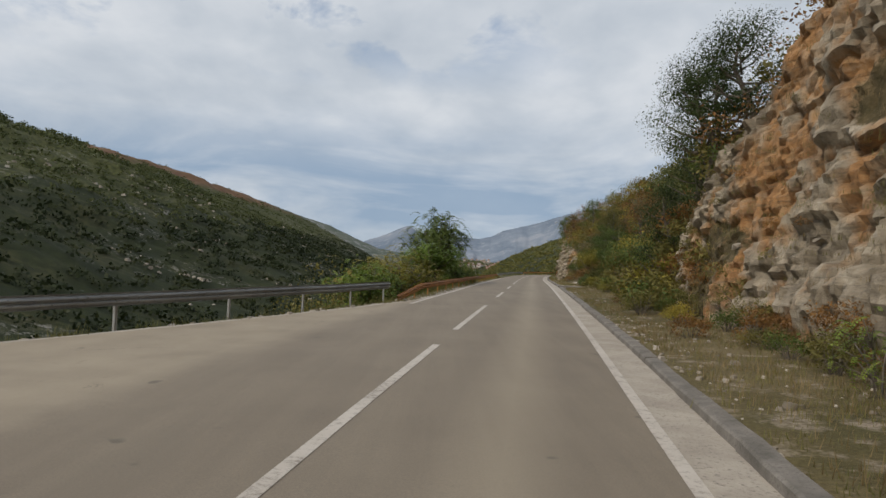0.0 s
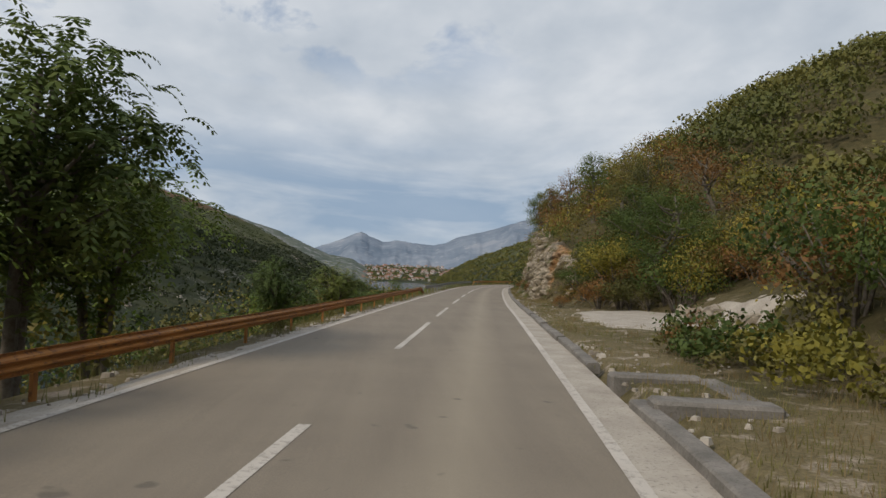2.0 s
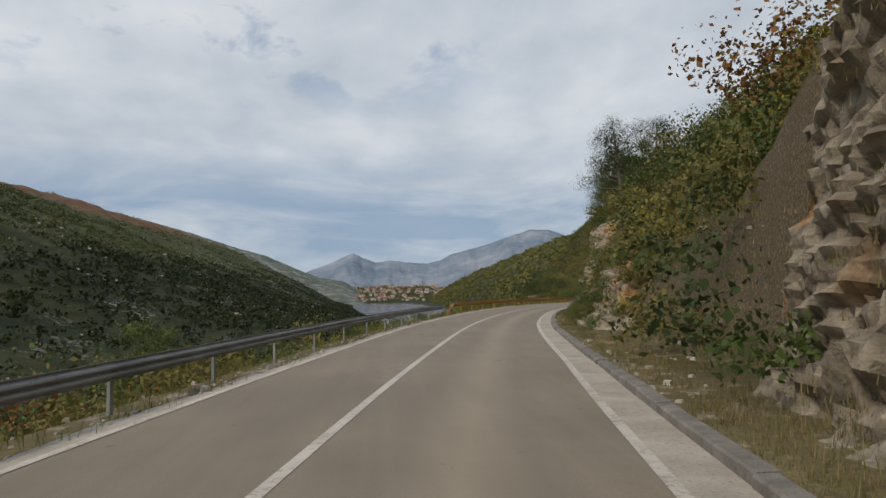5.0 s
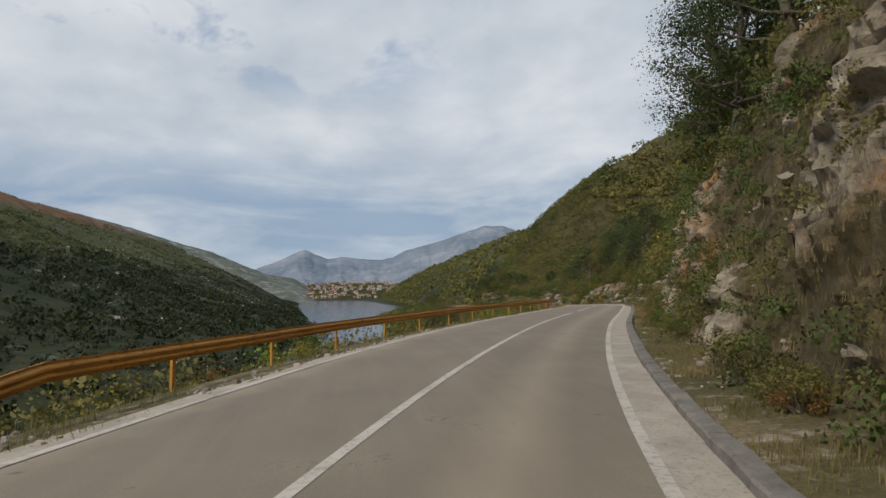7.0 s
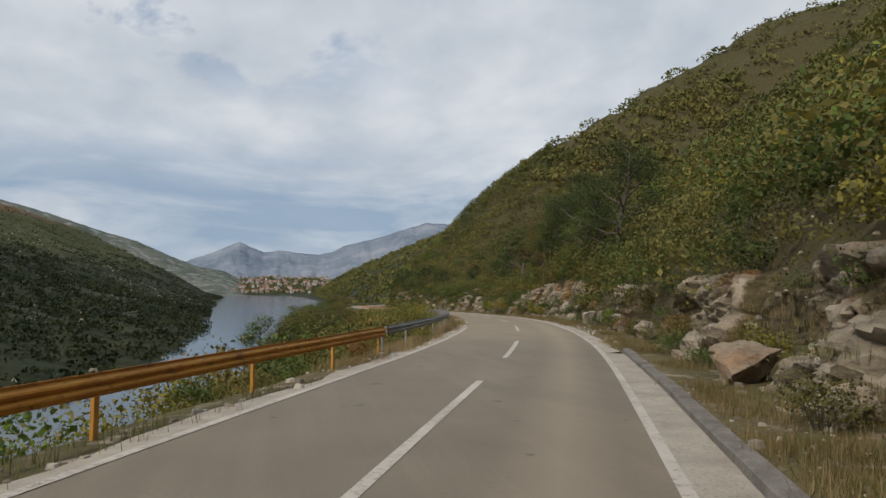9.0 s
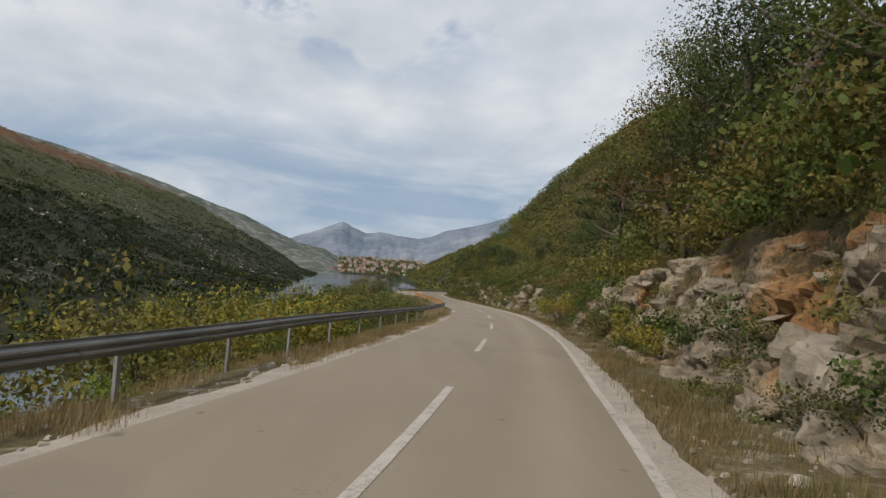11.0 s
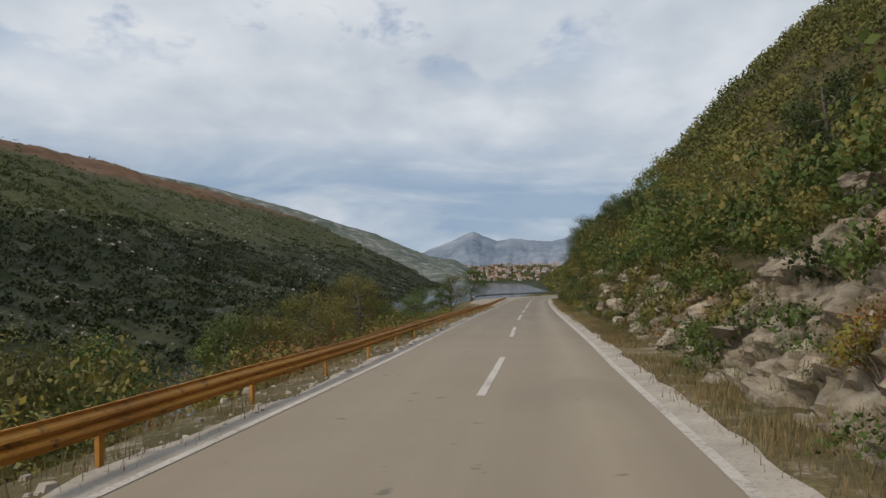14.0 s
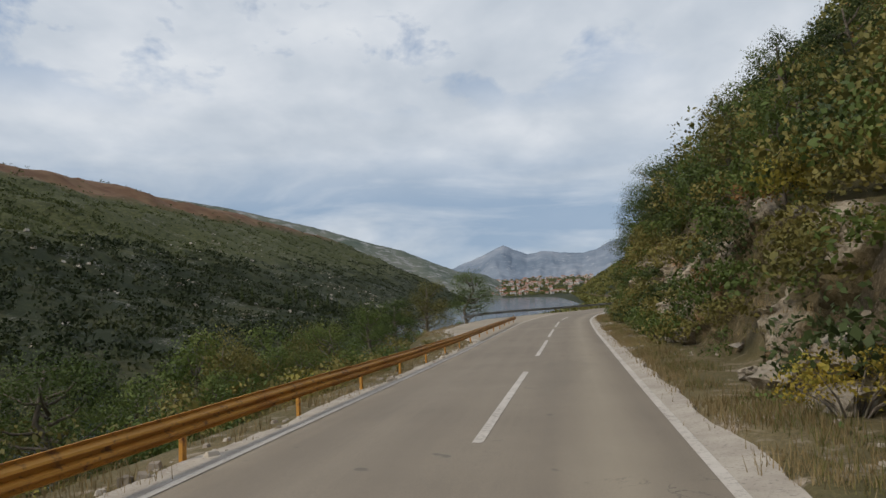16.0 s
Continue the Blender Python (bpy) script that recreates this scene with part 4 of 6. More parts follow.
def boulder(y, lat, s, up=0.0, label="pale grey limestone boulder in the roadside bank"):
    p = on_road(np.array([float(y)]), np.array([float(lat)]))[0][0]
    z = float(height(p[1], p[0]))
    s = 0.82 * s
    o = new("boulder", random.choice(BOULDERS))
    o.matrix_basis = Matrix.LocRotScale((p[0], p[1], z + 0.35 * up + s * 0.10), Euler((random.gauss(0, 0.25), random.gauss(0, 0.25), random.uniform(0, 6.28))), (s, s * random.uniform(0.8, 1.2), s * random.uniform(0.7, 1.0)))
    return tagged(o, label, "boulder", "roadside boulders")


def boulder_mesh(seed):
    """A weathered block: a rough hull cut finer and roughened."""
    bm = bmesh.new()
    src = stone_mesh(seed, 0.85, 18)
    bm.from_mesh(src)
    bmesh.ops.triangulate(bm, faces=bm.faces[:])
    bmesh.ops.subdivide_edges(bm, edges=bm.edges[:], cuts=4, use_grid_fill=True)
    for v in bm.verts:
        v.co += v.co.normalized() * (0.12 * noise.noise(v.co * 2.6 + Vector((seed, 0, 0))) - 0.10 * max(0.0, 0.16 - abs(noise.noise(v.co * 3.3 + Vector((0, seed, 0))))) / 0.16 + 0.05 * noise.noise(v.co * 9.0))
    me = bpy.data.meshes.new("boulder")
    bm.to_mesh(me)
    bm.free()
    me.materials.append(PIECE)
    return me


BOULDERS = [boulder_mesh(s) for s in range(21, 27)]
for y, lat, s, up in ((218.3, 5.6, 1.9, 0.8), (229, 5.2, 1.6, 0.7), (222, 6.4, 1.3, 0.6),
                      (225, 5.4, 1.2, 0.2), (234, 5.2, 1.2, 0.5), (241, 5.0, 1.4, 0.5), (247, 4.9, 1.1, 0.4), (256, 4.9, 1.7, 0.6), (251, 5.4, 1.3, 0.5), (216.5, 6.0, 1.1, 0.3), (212, 7.2, 1.4, 0.6),
                      (331, 6.4, 1.5, 0.4), (334, 7.4, 1.7, 0.7), (338, 6.6, 1.2, 0.3), (371, 5.6, 1.4, 0.2), (399, 5.4, 1.2, 0.2), (401, 5.3, 1.0, 0.1),
                      (268.5, 5.6, 1.9, 0.8), (270.5, 5.9, 1.5, 0.6), (267.5, 5.0, 1.1, 0.15), (269.5, 4.9, 1.0, 0.1), (265, 5.2, 1.4, 0.25), (278, 5.6, 1.2, 0.8), (281, 5.4, 1.1, 0.6), (283, 5.2, 1.3, 0.25), (276, 6.0, 1.0, 1.0),
                      (312, 5.6, 1.7, 0.4), (310, 5.9, 1.6, 0.5), (314, 5.4, 1.1, 0.15), (326, 5.9, 1.8, 0.6), (328, 5.5, 1.3, 0.25), (323, 6.0, 1.3, 0.6), (76.3, 10.3, 1.3, 0.25), (77.4, 11.3, 1.7, 0.4), (78.6, 10.6, 1.2, 0.5), (75.4, 11.8, 1.4, 0.2), (352, 4.9, 1.3, 0.1), (355, 5.2, 1.6, 0.4), (358, 4.8, 1.1, 0.1), (361, 5.4, 1.8, 0.7), (364, 5.0, 1.3, 0.2), (367.5, 5.3, 1.7, 0.5), (345.5, 4.8, 1.5, 0.1), (343.5, 4.9, 1.0, 0.1), (290.5, 5.7, 2.5, 0.5), (292.5, 5.9, 1.7, 0.3), (296, 7.2, 1.3, 0.2), (384, 5.4, 1.5, 0.4), (385.5, 5.0, 1.0, 0.15), (387, 4.9, 0.8, 0.1), (382.5, 5.2, 1.1, 0.15), (349, 6.6, 1.3, 0.3), (313, 6.4, 1.2, 0.2), (309, 7.2, 1.5, 0.5)):
    boulder(y, lat, s, up)
# pale blocks standing out of the slope above the last outcrop
for k in range(26):
    y = random.uniform(356, 377)
    boulder(y, float(verge_end(y)) + random.uniform(1.4, 7.5), random.uniform(1.1, 2.6), random.uniform(0.2, 0.7), "weathered pale limestone block among bushes on the slope")


def pebbles(label, spots):
    """Loose stones on the verge, one mesh."""
    P, F = [], []
    cube = np.array([(-1, -1, -1), (1, -1, -1), (1, 1, -1), (-1, 1, -1), (-0.7, -0.6, 1), (0.6, -0.7, 1), (0.7, 0.6, 1), (-0.6, 0.7, 1)]) * 0.5
    quads = [(3, 2, 1, 0), (4, 5, 6, 7), (0, 1, 5, 4), (1, 2, 6, 5), (2, 3, 7, 6), (3, 0, 4, 7)]
    for k, (x, y, z, s) in enumerate(spots):
        a = rng.uniform(0, 6.28)
        c = cube * (1 + 0.25 * rng.uniform(-1, 1, cube.shape)) * (s, s * 0.8, s * 0.55)
        P.append(np.stack([x + c[:, 0] * math.cos(a) - c[:, 1] * math.sin(a), y + c[:, 0] * math.sin(a) + c[:, 1] * math.cos(a), z + c[:, 2] + 0.1 * s], -1))
        F += [tuple(8 * k + i for i in q) for q in quads]
    return tagged(new("loose_stones", mesh_from("loose_stones", np.concatenate(P), F, [PEBBLE])), label, "stones", kind="stuff")


def pebble_stone(N, p):
    r = N.add("NewGeometry").outputs["Random Per Island"]
    return N.ramp(r, [(0.0, (0.17, 0.145, 0.11)), (0.5, (0.33, 0.29, 0.24)), (1.0, (0.48, 0.44, 0.38))]), N.noise(p, 12.0)


PEBBLE = material("pebble", pebble_stone, 0.95, bump=0.01)
spots = []
for _ in range(5200):
    y = rng.uniform(-15, 440)
    lat = float(right_line(y)) + (0.95 if y < 236 else 0.5) + rng.exponential(1.3)
    if value_noise(y / 6, lat / 2, 4) < 0.42:
        continue
    p = on_road(np.array([y]), np.array([lat]))[0][0]
    spots.append((p[0], p[1], float(height(p[1], p[0])), rng.choice((0.04, 0.06, 0.09, 0.13, 0.2), p=(0.34, 0.3, 0.22, 0.11, 0.03))))
pebbles("pale loose stones scattered on the right verge", spots)
spots = []
for _ in range(3200):
    y = rng.uniform(5, 440)
    lat = float(lay_by_edge(y)) - 0.1 - rng.exponential(0.5)
    p = on_road(np.array([y]), np.array([lat]))[0][0]
    spots.append((p[0], p[1], float(height(p[1], p[0])), rng.choice((0.05, 0.08, 0.13, 0.22), p=(0.4, 0.35, 0.2, 0.05))))
pebbles("pale rubble under the guard rails", spots)


# ---- plants ----
def leaf_material(name, stops, wide=0.25):
    """Leaves: each its own shade, with drifts of colour over the slope; a little light comes through."""
    m = bpy.data.materials.new(name)
    m.use_nodes = True
    N = Nodes(m.node_tree)
    g = N.add("NewGeometry")
    drift = N.noise(g.outputs["Position"], wide, 4.0, 0.6)
    own = N.add("ObjectInfo").outputs["Random"]
    f = N.math("ADD", N.math("MULTIPLY", g.outputs["Random Per Island"], 0.16), N.math("ADD", N.math("MULTIPLY", N.step(drift, 0.3, 0.7), 0.50), N.math("MULTIPLY", own, 0.30)))
    c = N.ramp(f, stops)
    b = N.add("BsdfPrincipled", ins={"Base Color": c, "Roughness": 0.62, "Specular IOR Level": 0.25})
    t = N.add("BsdfTranslucent", ins={"Color": c})
    mix = N.add("MixShader", ins={0: 0.22, 1: b.outputs[0], 2: t.outputs[0]})
    N.add("OutputMaterial", ins={"Surface": mix.outputs[0]})
    return m


def bark_colour(N, p):
    n = N.noise(p, 7.0, 5.0, 0.65)
    return N.ramp(n, [(0.3, (0.07, 0.055, 0.04)), (0.7, (0.19, 0.165, 0.135))]), n


BARK = material("bark", bark_colour, 0.95, bump=0.01)
LEAF = {
    "green": leaf_material("leaf_green", [(0.1, (0.043, 0.071, 0.018)), (0.5, (0.099, 0.139, 0.033)), (0.9, (0.199, 0.213, 0.048))]),
    "olive": leaf_material("leaf_olive", [(0.1, (0.065, 0.074, 0.023)), (0.5, (0.149, 0.139, 0.040)), (0.9, (0.270, 0.220, 0.062))]),
    "yellow": leaf_material("leaf_yellow", [(0.1, (0.121, 0.125, 0.026)), (0.5, (0.270, 0.234, 0.040)), (0.9, (0.483, 0.348, 0.057))]),
    "rust": leaf_material("leaf_rust", [(0.1, (0.121, 0.068, 0.026)), (0.5, (0.234, 0.121, 0.040)), (0.9, (0.369, 0.199, 0.060))]),
    "dark": leaf_material("leaf_dark", [(0.1, (0.026, 0.043, 0.016)), (0.5, (0.060, 0.085, 0.027)), (0.9, (0.121, 0.142, 0.043))]),
    "bright": leaf_material("leaf_bright", [(0.1, (0.078, 0.131, 0.024)), (0.5, (0.163, 0.234, 0.038)), (0.9, (0.320, 0.355, 0.060))]),
    # evergreen of the lower far side, darkened further to stand for shade there
    "hill": leaf_material("leaf_hill_shaded", [(0.1, (0.011, 0.019, 0.008)), (0.45, (0.025, 0.036, 0.012)), (0.9, (0.060, 0.066, 0.022))], 0.035),
    "heights": leaf_material("leaf_heights", [(0.1, (0.042, 0.056, 0.017)), (0.45, (0.078, 0.093, 0.029)), (0.9, (0.150, 0.146, 0.052))], 0.03),
    "slope": leaf_material("leaf_slope", [(0.1, (0.048, 0.065, 0.018)), (0.45, (0.116, 0.125, 0.034)), (0.75, (0.206, 0.185, 0.048)), (0.95, (0.270, 0.156, 0.051))], 0.05),
}


def unit(v):
    return v / (np.linalg.norm(v, axis=-1, keepdims=True) + 1e-9)


def leaves(rg, at, out, length, slim=0.5, droop=0.0):
    """Diamond leaves at the given places; out: the way the foliage bulges there. Gives (4n, 3) corners and the (n, 3) way each leaf is lit from."""
    n = len(at)
    nor = unit(0.7 * out + rg.normal(0, 0.6, (n, 3)))
    nor = np.where((nor * out).sum(1, keepdims=True) < 0, -nor, nor)
    tan = unit(np.cross(nor, rg.normal(0, 1, (n, 3))))
    tan[:, 2] -= droop
    tan = unit(tan)
    side = unit(np.cross(nor, tan))
    L = (length * rg.uniform(0.6, 1.3, n))[:, None]
    corners = np.stack([at - side * L * slim * 0.5 + nor * L * 0.08, at + tan * L * 0.5, at + side * L * slim * 0.5 + nor * L * 0.08, at - tan * L * 0.5], 1).reshape(-1, 3)
    return corners, unit(out + 0.55 * nor + rg.normal(0, 0.18, (n, 3)) + np.array((0, 0, 0.15)))


FACING = {}         # mesh name: the way each leaf faces


def quads_mesh(name, corners, mat, facing=None):
    """A mesh of loose quads; facing: a normal for each, so that leaves take the light as one rounded mass."""
    n = len(corners) // 4
    me = bpy.data.meshes.new(name)
    me.vertices.add(len(corners))
    me.vertices.foreach_set("co", np.asarray(corners, np.float32).ravel())
    me.loops.add(4 * n)
    me.loops.foreach_set("vertex_index", np.arange(4 * n, dtype=np.int32))
    me.polygons.add(n)
    me.polygons.foreach_set("loop_start", np.arange(0, 4 * n, 4, dtype=np.int32))
    me.materials.append(mat)
    me.update(calc_edges=True)
    if facing is not None:
        me.normals_split_custom_set_from_vertices(np.repeat(facing, 4, 0).astype(np.float32))
        FACING[me.name] = facing
    return me


def tube(points, radii, sides=5):
    """A tapered limb through points."""
    points = [Vector(p) for p in points]
    V, F = [], []
    for k, (p, r) in enumerate(zip(points, radii)):
        d = (points[min(k + 1, len(points) - 1)] - points[max(k - 1, 0)]).normalized()
        a = d.orthogonal().normalized()
        b = d.cross(a)
        V += [tuple(p + (a * math.cos(6.2832 * i / sides) + b * math.sin(6.2832 * i / sides)) * r) for i in range(sides)]
    for k in range(len(points) - 1):
        F += [(k * sides + i, k * sides + (i + 1) % sides, (k + 1) * sides + (i + 1) % sides, (k + 1) * sides + i) for i in range(sides)]
    F.append(tuple(range((len(points) - 1) * sides, len(points) * sides)))
    return V, F


def wood(name, limbs):
    V, F = [], []
    for pts, rad in limbs:
        v, f = tube(pts, rad)
        F += [tuple(i + len(V) for i in q) for q in f]
        V += v
    return mesh_from(name, V, F, [BARK], True)


def crown_points(rg, blobs, count, hollow=0.55):
    """Places in a set of blobs (centre, radii), thicker towards the outside, and the way out."""
    w = np.array([np.prod(r) ** (2 / 3) for _, r in blobs])
    which = rg.choice(len(blobs), count, p=w / w.sum())
    c = np.array([b[0] for b in blobs])[which]
    r = np.array([b[1] for b in blobs])[which]
    d = unit(rg.normal(0, 1, (count, 3)))
    f = (hollow + (1 - hollow) * rg.random(count) ** 0.6)[:, None] * (1 + 0.07 * rg.normal(0, 1, (count, 1)))
    return c + d * r * f, d


def foliage(rg, blobs, count, leaf, slim, hollow=0.62, inner=0.2):
    """Small leaves on the outside of the clumps, larger sprays inside that close them."""
    at, out = crown_points(rg, blobs, count, hollow)
    c1, f1 = leaves(rg, at, out, leaf, slim)
    if not inner:
        return c1, f1
    deep = [(c, r * 0.55) for c, r in blobs]
    at, out = crown_points(rg, deep, int(count * inner), 0.8)
    c2, f2 = leaves(rg, at, out, leaf * 1.45, 0.7)
    return np.concatenate([c1, c2]), np.concatenate([f1, f2])


def shrub_kind(seed, colour, high, wide, count, leaf, slim=0.5):
    """A bush: several stems, foliage in uneven clumps."""
    rg = np.random.default_rng(seed)
    blobs, limbs = [], []
    for k in range(rg.integers(9, 14)):
        a, f = rg.uniform(0, 6.28), rg.random() ** 0.6
        top = high * rg.uniform(0.42, 0.95) * (1 - 0.35 * f)
        c = np.array([math.cos(a) * f * wide * 0.42, math.sin(a) * f * wide * 0.42, top * 0.72])
        blobs.append((c, np.array([wide, wide, high * 0.9]) * rg.uniform(0.13, 0.25)))
        limbs.append(([(0.1 * c[0], 0.1 * c[1], -0.2), (0.45 * c[0], 0.45 * c[1], 0.45 * c[2]), tuple(c)], [0.03 * high / 2, 0.02 * high / 2, 0.006]))
    corners, facing = foliage(rg, blobs, count, leaf, slim)
    return wood("shrub", limbs), quads_mesh("foliage", corners, LEAF[colour], facing)


def tree_kind(seed, colour, high, wide, count, leaf, bare=0.35, flat=0.7, lean=0.1, twigs=9, hollow=0.45, slim=0.5):
    """A tree: bent tapered trunk, limbs, crown clumps at their ends."""
    rg = np.random.default_rng(seed)
    top = np.array([rg.normal(0, lean * high), rg.normal(0, lean * high), high * 0.86])
    bend = rg.normal(0, 0.06 * high, 3)
    trunk = [np.zeros(3) - (0, 0, 0.4), top * 0.35 + bend * (1, 1, 0), top * 0.7 - bend * (0.6, 0.6, 0), top]
    limbs = [([tuple(p) for p in trunk], [0.032 * high, 0.024 * high, 0.014 * high, 0.005 * high])]
    blobs = [(top, np.array([wide * 0.24, wide * 0.24, wide * 0.24 * flat]))]
    for k in range(twigs):
        f = bare + (0.92 - bare) * (k + rg.random()) / twigs
        a = k * 2.4 + rg.uniform(-0.5, 0.5)
        reach = wide * 0.5 * rg.uniform(0.55, 1.0) * (1.15 - 0.75 * f)
        root = top * f * 0.95
        end = root + np.array([math.cos(a) * reach, math.sin(a) * reach, high * rg.uniform(0.04, 0.2)])
        mid = (root + end) / 2 + np.array([0, 0, -0.03 * high])
        limbs.append(([tuple(root), tuple(mid), tuple(end)], [0.011 * high, 0.007 * high, 0.002 * high]))
        rad = wide * rg.uniform(0.13, 0.22)
        blobs.append((end, np.array([rad, rad, rad * flat])))
        blobs.append((mid * 0.4 + end * 0.6 + (0, 0, 0.03 * high), np.array([rad, rad, rad * flat]) * 0.8))
    corners, facing = foliage(rg, blobs, count, leaf, slim, max(hollow, 0.1), 0.24 if hollow > 0.2 else 0.0)
    return wood("trunk", limbs), quads_mesh("crown", corners, LEAF[colour], facing)


def frond_kind(seed, colour, high, wide, fronds, stem=True):
    """A tree of heaven: thin stems with long drooping feathered leaves in tufts."""
    rg = np.random.default_rng(seed)
    limbs, quads, tufts = [], [], []
    for k in range(5 if stem else 3):
        a = k * 1.9 + rg.uniform(-0.4, 0.4)
        reach = wide * 0.3 * rg.uniform(0.2, 1.0)
        end = np.array([math.cos(a) * reach, math.sin(a) * reach, high * rg.uniform(0.5, 0.92)])
        limbs.append(([(0.12 * end[0], 0.12 * end[1], -0.3), tuple(end * (0.35, 0.35, 0.55)), tuple(end)], [0.02 * high, 0.013 * high, 0.006 * high]))
        tufts += [end, end * (0.7, 0.7, 0.8), end * (0.45, 0.45, 0.55) + rg.normal(0, 0.1, 3)]
        for j in range(2):
            e2 = end * (0.6, 0.6, 0.75) + np.array([math.cos(a + 1.3 * j - 0.7), math.sin(a + 1.3 * j - 0.7), 0.3]) * wide * 0.22
            limbs.append(([tuple(end * (0.5, 0.5, 0.62)), tuple(e2)], [0.008 * high, 0.004 * high]))
            tufts.append(e2)
    tufts = np.array(tufts)
    for k in range(fronds):
        o = tufts[k % len(tufts)] + rg.normal(0, 0.085 * wide, 3) * (1, 1, 0.7)
        a = rg.uniform(0, 6.28)
        L = wide * 0.115 * rg.uniform(0.7, 1.3)
        way = np.array([math.cos(a), math.sin(a), rg.uniform(0.1, 0.9)])
        side = np.array([-math.sin(a), math.cos(a), 0])
        for s in np.linspace(0.14, 1.0, 7):
            p = o + way * L * s + np.array([0, 0, -0.85 * L * s * s])
            d = unit(np.array([way[0], way[1], way[2] - 1.7 * s]))
            for sgn in (-1, 1):
                tip = unit(side * sgn + d * 0.45 + np.array([0, 0, -0.25])) * L * 0.30 * (1.1 - 0.5 * s)
                w = d * L * 0.07
                quads += [p, p + tip * 0.45 + w, p + tip, p + tip * 0.45 - w]
    quads = np.array(quads)
    mid = quads.reshape(-1, 4, 3).mean(1)
    facing = unit(unit(mid - (0, 0, 0.55 * high)) + (0, 0, 0.5) + rg.normal(0, 0.25, mid.shape))
    way_ = np.cross(quads[1::4] - quads[0::4], quads[2::4] - quads[1::4])
    flip = (way_ * facing).sum(1) < 0
    q4 = quads.reshape(-1, 4, 3)
    q4[flip] = q4[flip][:, ::-1]
    return wood("trunk", limbs), quads_mesh("crown", q4.reshape(-1, 3), LEAF[colour], facing)


def plant(kind, name, crown, x, y, size, label, category, group="", z=None, turn=None):
    trunk, top = kind
    o = new(name, trunk)
    part(crown, top, o)
    z = float(height(y, x)) if z is None else z
    o.matrix_basis = Matrix.LocRotScale((x, y, z - 0.05), Euler((0, 0, random.uniform(0, 6.28) if turn is None else turn)), (size * random.uniform(0.9, 1.12), size * random.uniform(0.9, 1.12), size * random.uniform(0.88, 1.1)))
    return tagged(o, label, category, group)


SHRUBS = {}
for i, (colour, leaf, n) in enumerate((("green", 0.12, 620), ("olive", 0.115, 640), ("yellow", 0.115, 600), ("rust", 0.11, 640), ("dark", 0.115, 660), ("bright", 0.12, 560))):
    SHRUBS[colour] = [shrub_kind(100 + 10 * i + k, colour, 2.2, 2.5, n, leaf, 0.6) for k in range(3)]
NEAR_SHRUBS = {c: [shrub_kind(160 + 10 * i + k, c, 2.2, 2.5, 1150, 0.088, 0.58) for k in range(2)] for i, c in enumerate(SHRUBS)}
BIG_SHRUBS = {c: [shrub_kind(260 + 10 * i, c, 2.2, 2.5, 2300, 0.058, 0.58)] for i, c in enumerate(SHRUBS)}
SHRUB_WORDS = {"green": "dense green leafy bush on the stony slope", "olive": "dull olive autumn bush on the slope", "yellow": "yellowing autumn bush on the bank",
               "rust": "rust-brown autumn bush on the slope", "dark": "dark evergreen bush among rocks", "bright": "fresh light green bush on the verge"}
TREES = {
    "tall": [tree_kind(210 + k, c, 6.0, 5.0, 11500, 0.068, 0.14, 0.8, 0.06, 22, 0.45, 0.6) for k, c in enumerate(("green", "olive", "dark"))],
    "broad": [tree_kind(200 + k, c, 6.0, 5.0, 7200, 0.10, 0.16, 0.8, 0.07, 18, 0.4) for k, c in enumerate(("green", "olive", "dark"))],
    "pine": [tree_kind(220, "dark", 6.5, 4.8, 4200, 0.13, 0.38, 0.45, 0.06, 13, 0.3, 0.35), tree_kind(221, "dark", 6.0, 4.4, 4000, 0.13, 0.2, 0.5, 0.05, 13, 0.3, 0.35)],
    "sparse": [tree_kind(230, "rust", 5.6, 4.0, 1500, 0.13, 0.3, 0.9, 0.1, 14, 0.1), tree_kind(231, "olive", 5.6, 4.2, 620, 0.15, 0.3, 0.9, 0.12, 14, 0.1)],
    "frond": [frond_kind(240, "green", 5.0, 4.6, 980), frond_kind(241, "bright", 4.4, 4.8, 900), frond_kind(242, "bright", 4.0, 4.4, 640), frond_kind(243, "yellow", 3.4, 4.2, 420)],
    "seedling": [frond_kind(250, "bright", 1.3, 2.1, 46, False)],
}


def shade_of(y, lat, right):
    """Which colour of bush grows here: rust and yellow on the first slope, greener later."""
    n = value_noise(y / 9.0, lat / 7.0, 31 if right else 37)
    u = random.random() * 0.55 + n * 0.45
    if right and y < 140:
        order = (("green", 0.20), ("olive", 0.44), ("rust", 0.66), ("yellow", 0.84), ("dark", 0.92), ("olive", 2))
    elif right and y < 215:
        order = (("dark", 0.30), ("olive", 0.55), ("green", 0.78), ("yellow", 0.86), ("rust", 2))
    elif right:
        order = (("dark", 0.24), ("green", 0.47), ("olive", 0.74), ("yellow", 0.82), ("bright", 0.88), ("rust", 2))
    else:
        order = (("green", 0.38), ("bright", 0.42), ("olive", 0.72), ("yellow", 0.82), ("rust", 2))
    return next(c for c, top in order if u < top)


SPOTS = []          # every bush: side, distance from the road, place, size, colour

